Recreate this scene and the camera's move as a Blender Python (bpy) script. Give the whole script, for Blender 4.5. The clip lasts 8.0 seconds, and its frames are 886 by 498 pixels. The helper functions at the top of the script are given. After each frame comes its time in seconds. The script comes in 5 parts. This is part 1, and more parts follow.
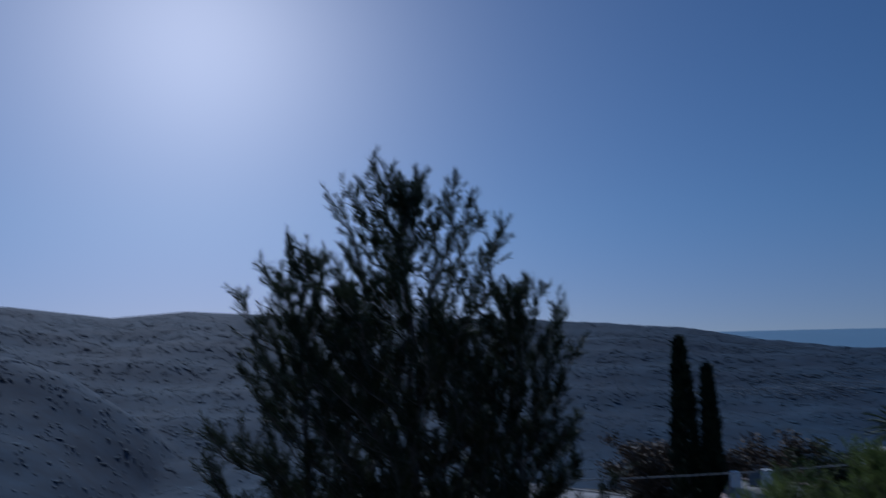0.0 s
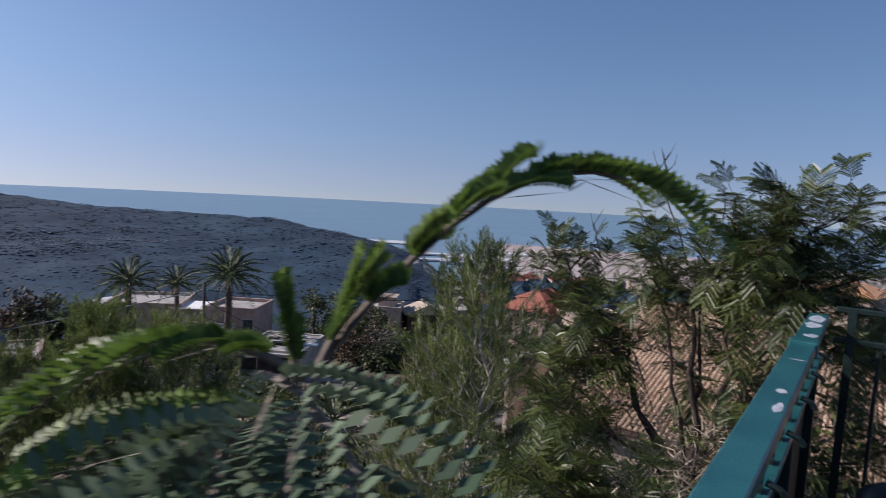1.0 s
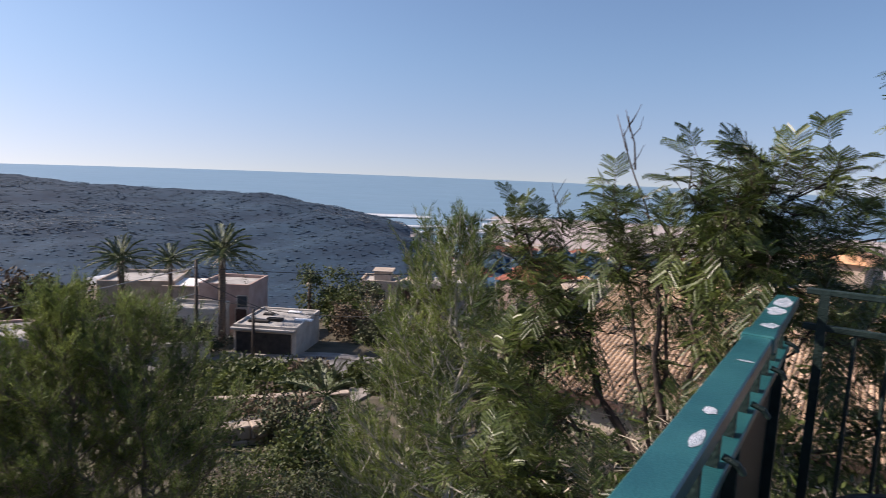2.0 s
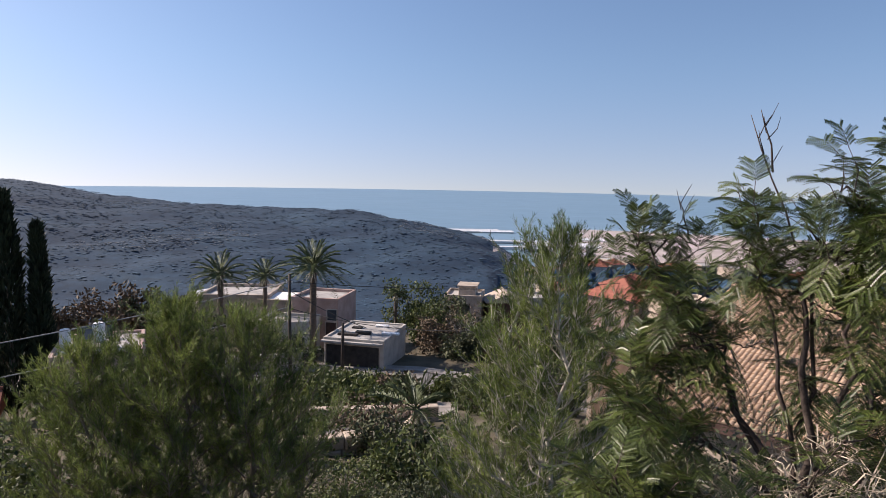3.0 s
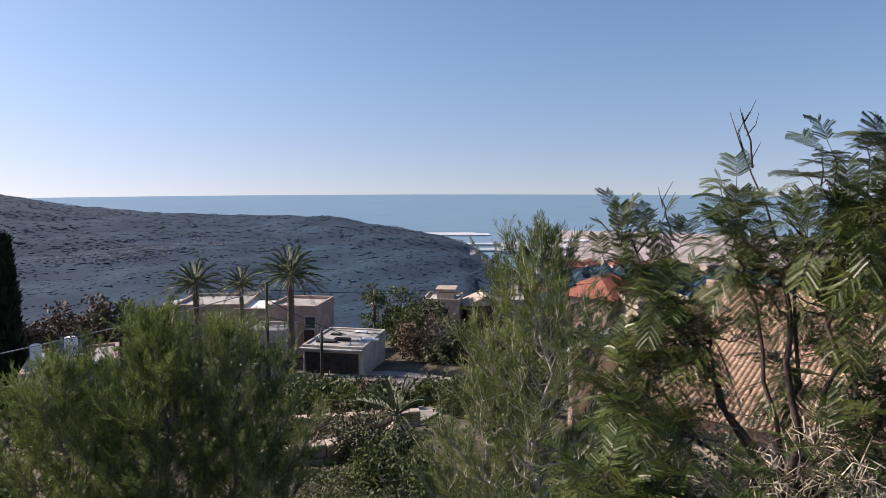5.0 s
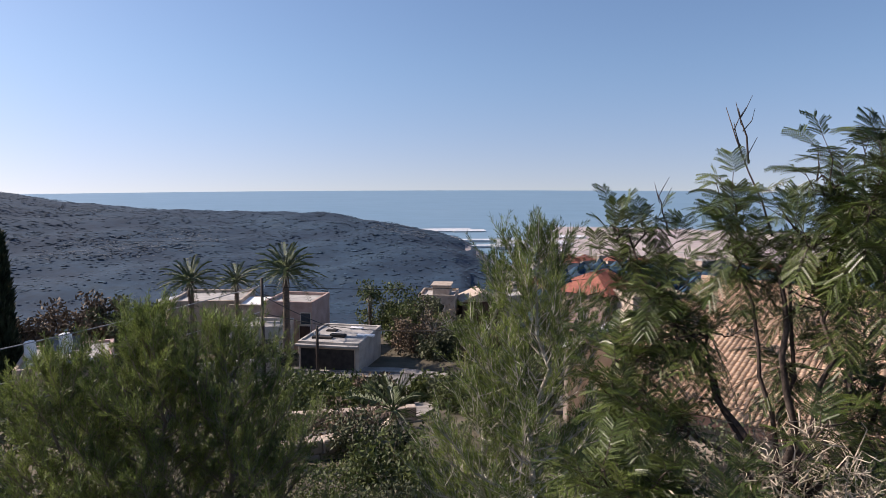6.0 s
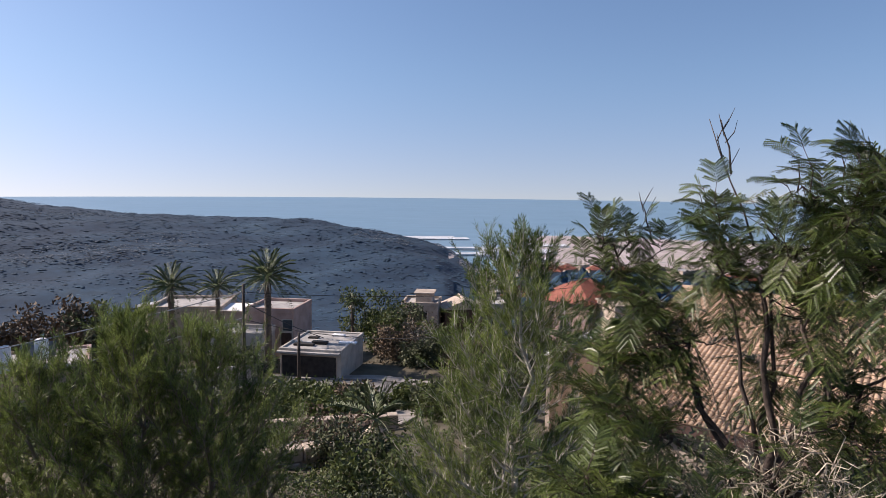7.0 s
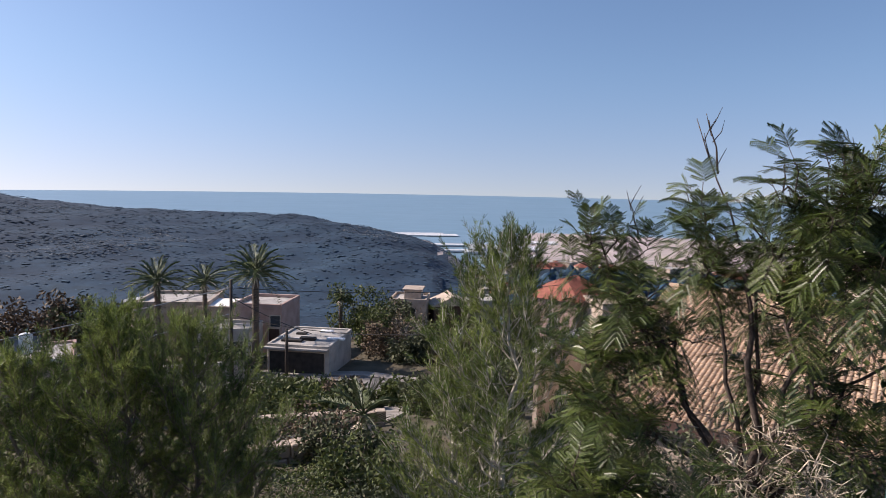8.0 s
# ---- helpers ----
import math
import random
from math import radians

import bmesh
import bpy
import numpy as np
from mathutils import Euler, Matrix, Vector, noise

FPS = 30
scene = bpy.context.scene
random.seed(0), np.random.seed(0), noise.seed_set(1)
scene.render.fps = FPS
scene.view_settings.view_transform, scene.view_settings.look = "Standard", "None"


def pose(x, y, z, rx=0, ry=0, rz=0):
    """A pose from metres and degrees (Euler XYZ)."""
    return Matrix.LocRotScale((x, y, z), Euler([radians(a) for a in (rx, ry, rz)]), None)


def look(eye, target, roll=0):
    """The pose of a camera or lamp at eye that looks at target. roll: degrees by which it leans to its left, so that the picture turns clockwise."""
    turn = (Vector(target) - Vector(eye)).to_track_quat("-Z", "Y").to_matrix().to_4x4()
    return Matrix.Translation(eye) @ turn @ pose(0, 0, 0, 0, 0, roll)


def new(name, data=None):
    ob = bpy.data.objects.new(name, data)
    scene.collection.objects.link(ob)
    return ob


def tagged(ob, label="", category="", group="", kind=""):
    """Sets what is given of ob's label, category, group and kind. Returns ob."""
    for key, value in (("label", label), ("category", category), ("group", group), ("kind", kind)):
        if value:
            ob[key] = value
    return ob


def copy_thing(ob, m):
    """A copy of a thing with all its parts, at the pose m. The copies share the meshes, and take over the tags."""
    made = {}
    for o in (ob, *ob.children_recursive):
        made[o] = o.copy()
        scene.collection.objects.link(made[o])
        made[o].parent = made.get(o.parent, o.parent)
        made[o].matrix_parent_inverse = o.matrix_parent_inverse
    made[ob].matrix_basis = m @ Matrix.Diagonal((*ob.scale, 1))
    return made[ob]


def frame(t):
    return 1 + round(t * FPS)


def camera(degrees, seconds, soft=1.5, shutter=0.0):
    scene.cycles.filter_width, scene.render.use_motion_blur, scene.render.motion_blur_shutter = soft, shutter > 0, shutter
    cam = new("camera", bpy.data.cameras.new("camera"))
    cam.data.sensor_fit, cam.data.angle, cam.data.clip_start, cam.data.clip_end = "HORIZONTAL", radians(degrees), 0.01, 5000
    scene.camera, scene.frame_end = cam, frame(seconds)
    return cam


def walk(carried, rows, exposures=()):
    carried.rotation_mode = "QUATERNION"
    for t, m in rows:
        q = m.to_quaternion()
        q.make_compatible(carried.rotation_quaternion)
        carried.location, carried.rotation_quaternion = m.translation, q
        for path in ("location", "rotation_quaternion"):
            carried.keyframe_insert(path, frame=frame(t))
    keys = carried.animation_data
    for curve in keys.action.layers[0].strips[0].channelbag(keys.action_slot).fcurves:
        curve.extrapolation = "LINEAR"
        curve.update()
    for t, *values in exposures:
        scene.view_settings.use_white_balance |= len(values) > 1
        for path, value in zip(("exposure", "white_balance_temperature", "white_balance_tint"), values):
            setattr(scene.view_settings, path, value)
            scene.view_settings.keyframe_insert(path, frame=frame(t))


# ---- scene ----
cam = camera(69.4, 8.0, soft=0.7, shutter=0.2)
# seconds, place, yaw, pitch, roll
PATH = [
    (0.0, -0.080, 0.000, 1.657, 58.56, 6.63, -1.94),
    (0.1, -0.100, 0.040, 1.660, 53.41, 4.08, -0.92),
    (0.2, -0.130, 0.100, 1.650, 46.35, 2.10, -0.73),
    (0.4, -0.180, 0.250, 1.645, 31.97, -2.00, -0.33),
    (0.5, -0.188, 0.310, 1.647, 25.60, -2.75, 0.20),
    (0.7, -0.184, 0.420, 1.653, 12.66, -5.19, 1.53),
    (1.0, -0.135, 0.450, 1.680, -2.18, -5.37, 3.12),
    (1.2, -0.078, 0.505, 1.680, -4.77, -7.16, 1.42),
    (1.3, -0.040, 0.550, 1.685, -5.85, -7.97, 0.00),
    (1.5, 0.018, 0.620, 1.689, -8.14, -7.05, 0.13),
    (2.0, 0.199, 0.805, 1.680, -2.48, -7.78, 2.31),
    (2.2, 0.180, 0.830, 1.672, 1.60, -7.60, 2.00),
    (3.3, -0.090, 0.838, 1.626, 5.05, -6.60, 1.05),
    (3.5, -0.107, 0.840, 1.623, 3.58, -7.06, 0.88),
    (4.0, -0.095, 0.850, 1.623, 2.90, -6.92, 0.50),
    (4.5, -0.075, 0.858, 1.624, 3.82, -6.99, -0.09),
    (4.7, -0.073, 0.858, 1.624, 3.38, -6.25, -0.08),
    (6.0, -0.085, 0.852, 1.622, 2.50, -6.66, -0.09),
    (6.5, -0.090, 0.850, 1.622, 2.15, -6.65, -0.09),
    (7.0, -0.102, 0.842, 1.616, 1.00, -5.96, 0.65),
    (7.5, -0.100, 0.843, 1.617, 2.40, -6.15, 0.50),
    (8.0, -0.098, 0.843, 1.619, 0.00, -6.25, 1.13),
]
EXPOSURES = [(0.0, -1.28, 4800, 13), (0.4, -0.66, 5250, 15), (0.7, -0.26, 5700, 17), (1.0, 0.1, 6250, 20), (1.5, 0.5, 6650, 20), (2.2, 0.64, 6850, 20), (3.5, 0.62, 6850, 20), (8.0, 0.58, 6700, 20)]
walk(cam, [(t, pose(x, y, z, 90 + p, 0, w) @ pose(0, 0, 0, 0, 0, r)) for t, x, y, z, w, p, r in PATH], EXPOSURES)

# ---- daylight ----
SUN_AZ, SUN_EL = -80.0, 34.0
world = bpy.data.worlds.new("sky")
scene.world = world
world.use_nodes = True
wn = world.node_tree
wn.nodes.clear()
w_out = wn.nodes.new("ShaderNodeOutputWorld")
w_bg = wn.nodes.new("ShaderNodeBackground")
w_sky = wn.nodes.new("ShaderNodeTexSky")
w_sky.sky_type = "NISHITA"
w_sky.sun_disc = False
w_sky.sun_elevation = radians(SUN_EL)
w_sky.sun_rotation = radians(SUN_AZ)
w_sky.altitude = 200.0
w_sky.air_density, w_sky.dust_density, w_sky.ozone_density = 1.15, 0.9, 2.5
w_co = wn.nodes.new("ShaderNodeTexCoord")
w_add = wn.nodes.new("ShaderNodeVectorMath")
w_add.operation = "ADD"
w_add.inputs[1].default_value = (0, 0, 0.12)  # the sea's edge lies a little under eye level, in pale haze
wn.links.new(w_co.outputs["Generated"], w_add.inputs[0])
wn.links.new(w_add.outputs[0], w_sky.inputs["Vector"])
# a deeper blue overhead; a pinkish grey haze lies along the sea's edge
w_sat = wn.nodes.new("ShaderNodeHueSaturation")
w_sat.inputs["Saturation"].default_value = 1.10
wn.links.new(w_sky.outputs[0], w_sat.inputs["Color"])
w_sep = wn.nodes.new("ShaderNodeSeparateXYZ")
wn.links.new(w_co.outputs["Generated"], w_sep.inputs[0])
w_band = wn.nodes.new("ShaderNodeMapRange")
w_band.interpolation_type = "SMOOTHSTEP"
w_band.inputs["From Min"].default_value, w_band.inputs["From Max"].default_value = -0.03, 0.18
w_band.inputs["To Min"].default_value, w_band.inputs["To Max"].default_value = 1.0, 0.0
wn.links.new(w_sep.outputs["Z"], w_band.inputs["Value"])
w_haze = wn.nodes.new("ShaderNodeMix")
w_haze.data_type, w_haze.blend_type = "RGBA", "MULTIPLY"
wn.links.new(w_band.outputs[0], w_haze.inputs[0])
wn.links.new(w_sat.outputs[0], w_haze.inputs[6])
w_haze.inputs[7].default_value = (1.00, 0.88, 0.93, 1)
wn.links.new(w_haze.outputs[2], w_bg.inputs[0])
w_bg.inputs[1].default_value = 0.098
wn.links.new(w_bg.outputs[0], w_out.inputs[0])

sun = new("sun", bpy.data.lights.new("sun", "SUN"))
sun.data.energy, sun.data.angle, sun.data.color = 5.0, radians(0.55), (1.0, 0.93, 0.83)
sa, se = radians(SUN_AZ), radians(SUN_EL)
SUN_DIR = Vector((math.sin(sa) * math.cos(se), math.cos(sa) * math.cos(se), math.sin(se)))
sun.matrix_world = look(SUN_DIR * 50, (0, 0, 0))

rng = np.random.default_rng(7)


# ---- materials ----
def mat(name, c1, c2, scale=6.0, rough=0.8, bump=0.15, fine=60.0, c3=None, island=0.0, obrand=0.0, spec=0.3, metal=0.0, trans=0.0, stretch=None, lo=0.35, hi=0.65, var=0.25):
    m = bpy.data.materials.new(name)
    m.use_nodes = True
    nt = m.node_tree
    n, l = nt.nodes, nt.links
    b = n["Principled BSDF"]
    co = n.new("ShaderNodeTexCoord")
    src = co.outputs["Object"]
    if stretch:
        mp = n.new("ShaderNodeMapping")
        mp.inputs["Scale"].default_value = stretch
        l.new(src, mp.inputs[0])
        src = mp.outputs[0]
    big = n.new("ShaderNodeTexNoise")
    big.inputs["Scale"].default_value, big.inputs["Detail"].default_value = scale, 6
    l.new(src, big.inputs["Vector"])
    ramp = n.new("ShaderNodeValToRGB")
    ramp.color_ramp.elements[0].position, ramp.color_ramp.elements[1].position = lo, hi
    ramp.color_ramp.elements[0].color, ramp.color_ramp.elements[1].color = (*c1, 1), (*c2, 1)
    if c3:
        e = ramp.color_ramp.elements.new(min(0.98, hi + 0.1))
        e.color = (*c3, 1)
    l.new(big.outputs["Fac"], ramp.inputs[0])
    small = n.new("ShaderNodeTexNoise")
    small.inputs["Scale"].default_value, small.inputs["Detail"].default_value = fine, 4
    l.new(src, small.inputs["Vector"])
    hsv = n.new("ShaderNodeHueSaturation")
    l.new(ramp.outputs[0], hsv.inputs["Color"])
    mr = n.new("ShaderNodeMapRange")
    mr.inputs[3].default_value, mr.inputs[4].default_value = 1 - var, 1 + var
    l.new(small.outputs["Fac"], mr.inputs[0])
    val = mr.outputs[0]
    for amount, kind in ((island, "g"), (obrand, "o")):
        if amount:
            r = n.new("ShaderNodeNewGeometry") if kind == "g" else n.new("ShaderNodeObjectInfo")
            rr = n.new("ShaderNodeMapRange")
            rr.inputs[3].default_value, rr.inputs[4].default_value = 1 - amount, 1 + amount
            l.new(r.outputs["Random Per Island" if kind == "g" else "Random"], rr.inputs[0])
            mu = n.new("ShaderNodeMath")
            mu.operation = "MULTIPLY"
            l.new(val, mu.inputs[0])
            l.new(rr.outputs[0], mu.inputs[1])
            val = mu.outputs[0]
    l.new(val, hsv.inputs["Value"])
    l.new(hsv.outputs[0], b.inputs["Base Color"])
    b.inputs["Roughness"].default_value, b.inputs["Metallic"].default_value = rough, metal
    b.inputs["Specular IOR Level"].default_value = spec
    if bump:
        bp = n.new("ShaderNodeBump")
        bp.inputs["Strength"].default_value, bp.inputs["Distance"].default_value = bump, 0.02
        l.new(small.outputs["Fac"], bp.inputs["Height"])
        l.new(bp.outputs[0], b.inputs["Normal"])
    if trans:
        tr = n.new("ShaderNodeBsdfTranslucent")
        l.new(hsv.outputs[0], tr.inputs[0])
        mx = n.new("ShaderNodeMixShader")
        mx.inputs[0].default_value = trans
        l.new(b.outputs[0], mx.inputs[1])
        l.new(tr.outputs[0], mx.inputs[2])
        l.new(mx.outputs[0], n["Material Output"].inputs[0])
    return m


M_SOIL = mat("dry_soil", (0.045, 0.040, 0.024), (0.115, 0.096, 0.066), 0.5, 0.95, 0.6, 9, c3=(0.09, 0.11, 0.04))
# far hill ground: blue distance haze is mixed into the base colour
M_SCRUBHAZE = mat("hill_scrub", (0.008, 0.025, 0.050), (0.016, 0.042, 0.074), 0.012, 0.95, 0.0, 0.11, c3=(0.030, 0.056, 0.082), var=0.5)
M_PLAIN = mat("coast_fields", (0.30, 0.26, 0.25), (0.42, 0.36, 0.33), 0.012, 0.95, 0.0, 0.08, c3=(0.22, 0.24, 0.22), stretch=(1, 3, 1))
# hill bushes and rock ledges carry the same haze blue in their colour
M_LEAFHAZE = mat("haze_blue_scrub_leaf", (0.012, 0.034, 0.060), (0.028, 0.060, 0.090), 0.012, 0.9, 0, 1.0, island=0.5)
M_ROCK = mat("haze_blue_outcrop", (0.075, 0.092, 0.11), (0.13, 0.15, 0.17), 0.05, 0.95, 0, 1.0, island=0.3)
# water colour lifted to a pale blue that includes the haze over it
M_SEA = mat("hazed_sea_water", (0.13, 0.22, 0.29), (0.16, 0.25, 0.32), 0.004, 0.4, 0.0, 0.02, spec=0.5, stretch=(1, 4, 1))
M_SHEET = mat("greenhouse_film", (0.46, 0.48, 0.50), (0.62, 0.63, 0.64), 0.05, 0.5, 0, 0.4)
M_PINE = mat("pine_needles", (0.052, 0.088, 0.024), (0.205, 0.252, 0.072), 1.3, 0.5, 0, 20, island=0.6, trans=0.30)
# darker needles for the large pines to the left
M_PINEDARK = mat("dark_pine_needles", (0.022, 0.034, 0.016), (0.050, 0.060, 0.028), 0.8, 0.6, 0, 20, island=0.35, trans=0.18)
M_CYP = mat("cypress_leaf", (0.012, 0.022, 0.012), (0.030, 0.045, 0.022), 1.5, 0.7, 0, 20, island=0.3)
M_BARK = mat("bark", (0.10, 0.08, 0.065), (0.24, 0.21, 0.18), 8, 0.9, 0.6, 60, stretch=(1, 1, 0.3))
M_DARKBARK = mat("dark_twig", (0.035, 0.026, 0.022), (0.095, 0.072, 0.060), 8, 0.9, 0.4, 60)
M_PALEBARK = mat("pale_twig", (0.30, 0.27, 0.23), (0.48, 0.45, 0.40), 8, 0.85, 0.3, 60)
M_LEUC = mat("feather_leaf", (0.028, 0.050, 0.010), (0.098, 0.128, 0.028), 2.2, 0.42, 0, 30, island=0.45, trans=0.2, spec=0.5)
M_YOUNG = mat("young_feather_leaf", (0.070, 0.130, 0.022), (0.170, 0.250, 0.055), 14, 0.5, 0, 90, island=0.45, trans=0.3)
M_SILVER = mat("silvery_feather_leaf", (0.060, 0.105, 0.058), (0.145, 0.195, 0.125), 14, 0.55, 0, 90, island=0.25, trans=0.2)
M_BROWNLEAF = mat("dry_feather_leaf", (0.20, 0.10, 0.035), (0.34, 0.19, 0.06), 5, 0.7, 0, 30, island=0.3, trans=0.2)
M_BUSH = mat("bush_leaf", (0.030, 0.048, 0.014), (0.105, 0.125, 0.038), 1.2, 0.6, 0, 20, island=0.45, trans=0.2)
# bush green raised to yellow-green, so the colour itself looks sunlit
M_HEDGELIT = mat("sunlit_hedge_leaf", (0.10, 0.13, 0.03), (0.21, 0.24, 0.07), 1.2, 0.55, 0, 20, island=0.4, trans=0.25)
M_OLIVE = mat("grey_green_leaf", (0.036, 0.048, 0.024), (0.105, 0.115, 0.060), 1.2, 0.65, 0, 20, island=0.4, trans=0.15)
M_RUSTLEAF = mat("rusty_leaf", (0.085, 0.065, 0.040), (0.160, 0.110, 0.070), 0.8, 0.7, 0, 20, island=0.4)
M_STRAW = mat("dry_brush", (0.28, 0.235, 0.18), (0.52, 0.45, 0.36), 6, 0.9, 0, 50, island=0.35)
M_PALM = mat("palm_leaflet", (0.050, 0.075, 0.030), (0.110, 0.135, 0.055), 1.5, 0.5, 0, 20, island=0.35)
M_PALMTRUNK = mat("palm_trunk", (0.07, 0.055, 0.045), (0.17, 0.135, 0.11), 5, 0.95, 0.8, 18, stretch=(1, 1, 2.5))
M_RAIL = mat("teal_paint", (0.010, 0.075, 0.085), (0.018, 0.105, 0.112), 9, 0.30, 0.12, 160, spec=0.5, c3=(0.035, 0.14, 0.145))
M_CHIP = mat("worn_paint_patch", (0.26, 0.32, 0.36), (0.46, 0.48, 0.53), 40, 0.6, 0.4, 200)
# dark green paint, taken nearly black to hold the fence's shade
M_FENCE = mat("shaded_green_iron", (0.007, 0.016, 0.015), (0.015, 0.030, 0.027), 14, 0.45, 0.3, 140)
M_WHITEWALL = mat("white_plaster", (0.34, 0.31, 0.275), (0.50, 0.46, 0.41), 0.8, 0.9, 0.3, 30)
M_STONEWALL = mat("limestone_wall", (0.32, 0.26, 0.21), (0.46, 0.38, 0.31), 1.2, 0.9, 0.4, 14)
M_PINKWALL = mat("pink_plaster", (0.33, 0.23, 0.20), (0.45, 0.33, 0.29), 0.8, 0.9, 0.3, 25)
M_CONC = mat("roof_concrete", (0.24, 0.23, 0.22), (0.42, 0.40, 0.375), 0.7, 0.9, 0.3, 12, c3=(0.22, 0.21, 0.20))
M_WHITE = mat("white_paint", (0.74, 0.74, 0.73), (0.84, 0.84, 0.83), 1.5, 0.6, 0.1, 30)
# near-black panels painted as the shade inside openings; also dark roof boards
M_DARK = mat("opening_shade_and_boards", (0.020, 0.018, 0.017), (0.045, 0.040, 0.037), 2, 0.8, 0.1, 20)
M_BROWNDOOR = mat("brown_shutter", (0.06, 0.035, 0.028), (0.10, 0.06, 0.05), 3, 0.7, 0.2, 30)
M_TILE = mat("clay_tile", (0.30, 0.205, 0.135), (0.45, 0.325, 0.225), 1.2, 0.85, 0.4, 40, obrand=0.18, island=0.18, c3=(0.50, 0.37, 0.28))
M_RED = mat("red_tile_roof", (0.20, 0.070, 0.050), (0.30, 0.115, 0.080), 2.0, 0.85, 0.4, 12, obrand=0.2)
M_ORANGE = mat("orange_tile_roof", (0.55, 0.28, 0.14), (0.70, 0.40, 0.23), 2.0, 0.85, 0.3, 12, obrand=0.2)
M_ROAD = mat("asphalt", (0.12, 0.115, 0.11), (0.20, 0.19, 0.18), 0.8, 0.95, 0.5, 30)
M_PAVE = mat("pale_paving", (0.20, 0.18, 0.16), (0.33, 0.30, 0.27), 0.8, 0.9, 0.4, 10)
M_WOODPOLE = mat("tarred_pole", (0.035, 0.028, 0.025), (0.085, 0.070, 0.060), 4, 0.9, 0.5, 50, stretch=(1, 1, 0.15))
M_CABLE = mat("cable_rubber", (0.20, 0.20, 0.20), (0.30, 0.30, 0.30), 4, 0.6, 0, 50)
M_DARKCABLE = mat("black_cable", (0.02, 0.02, 0.02), (0.04, 0.04, 0.04), 4, 0.6, 0, 50)
M_GLASS = mat("window_glass", (0.03, 0.04, 0.05), (0.05, 0.06, 0.07), 2, 0.1, 0, 20, spec=0.6)
M_FLOOR = mat("terrace_tile", (0.28, 0.24, 0.20), (0.38, 0.33, 0.28), 2, 0.6, 0.2, 30)
M_POT = mat("black_plastic", (0.012, 0.012, 0.013), (0.028, 0.028, 0.030), 5, 0.5, 0.2, 50)
M_STEEL = mat("dull_steel", (0.35, 0.36, 0.37), (0.55, 0.56, 0.57), 5, 0.4, 0.1, 50, metal=0.8)


# ---- mesh helpers ----
class Geo:
    """Gathers vertices and faces; leaf blades are kept apart as arrays."""

    def __init__(self):
        self.v, self.f, self.n, self.q = [], [], 0, []

    def add(self, verts, faces):
        k = self.n
        self.v.extend(verts)
        self.f.extend([tuple(i + k for i in f) for f in faces])
        self.n += len(verts)
        return self

    def box(self, x0, y0, z0, x1, y1, z1):
        return self.add([(x0, y0, z0), (x1, y0, z0), (x1, y1, z0), (x0, y1, z0), (x0, y0, z1), (x1, y0, z1), (x1, y1, z1), (x0, y1, z1)],
                        [(0, 3, 2, 1), (4, 5, 6, 7), (0, 1, 5, 4), (1, 2, 6, 5), (2, 3, 7, 6), (3, 0, 4, 7)])

    def tube(self, pts, radii, sides=5):
        pts = [Vector(p) for p in pts]
        verts, faces = [], []
        for i, p in enumerate(pts):
            d = (pts[min(i + 1, len(pts) - 1)] - pts[max(i - 1, 0)]).normalized()
            a = d.orthogonal().normalized() if abs(d.z) > 0.95 else d.cross(Vector((0, 0, 1))).normalized()
            b = d.cross(a)
            for k in range(sides):
                w = 2 * math.pi * k / sides
                verts.append(tuple(p + (a * math.cos(w) + b * math.sin(w)) * radii[i]))
        for i in range(len(pts) - 1):
            for k in range(sides):
                k2 = (k + 1) % sides
                faces.append((i * sides + k, i * sides + k2, (i + 1) * sides + k2, (i + 1) * sides + k))
        faces.append(tuple(range(sides))[::-1])
        faces.append(tuple((len(pts) - 1) * sides + k for k in range(sides)))
        return self.add(verts, faces)

    def quads(self, c, d, s, length, width):
        """Leaf blades: roots c, directions d, side vectors s."""
        c, d, s = np.asarray(c, float), np.asarray(d, float), np.asarray(s, float)
        length, width = np.broadcast_to(length, len(c))[:, None], np.broadcast_to(width, len(c))[:, None]
        m = c + d * length * 0.45
        self.q.append(np.stack([c, m - s * width * 0.5, c + d * length, m + s * width * 0.5], 1).reshape(-1, 3))
        return self

    def mesh(self, name, material, smooth=False, bevel=0.0):
        me = bpy.data.meshes.new(name)
        if not self.q:
            me.from_pydata([tuple(p) for p in self.v], [], self.f)
        else:
            blades = np.concatenate(self.q)
            co = np.concatenate([np.array([tuple(p) for p in self.v], float).reshape(-1, 3), blades])
            sizes = np.array([len(f) for f in self.f] + [4] * (len(blades) // 4), np.int32)
            index = np.concatenate([np.array([i for f in self.f for i in f], np.int32), np.arange(self.n, len(co), dtype=np.int32)])
            me.vertices.add(len(co))
            me.vertices.foreach_set("co", co.ravel())
            me.loops.add(len(index))
            me.loops.foreach_set("vertex_index", index)
            me.polygons.add(len(sizes))
            me.polygons.foreach_set("loop_start", np.concatenate([[0], np.cumsum(sizes)[:-1]]).astype(np.int32))
            me.update(calc_edges=True)
        me.materials.append(material)
        if bevel:
            bm = bmesh.new()
            bm.from_mesh(me)
            bmesh.ops.bevel(bm, geom=bm.edges[:], offset=bevel, segments=1, affect="EDGES", clamp_overlap=True)
            bm.to_mesh(me)
            bm.free()
        if smooth:
            me.polygons.foreach_set("use_smooth", [True] * len(me.polygons))
        me.update()
        return me


def part(name, geo, material, parent=None, label="", smooth=False, bevel=0.0, at=None):
    ob = new(name, geo.mesh(name, material, smooth, bevel))
    if parent is not None:
        ob.parent = parent
    if at is not None:
        ob.matrix_basis = at
    if label:
        tagged(ob, label)
    return ob


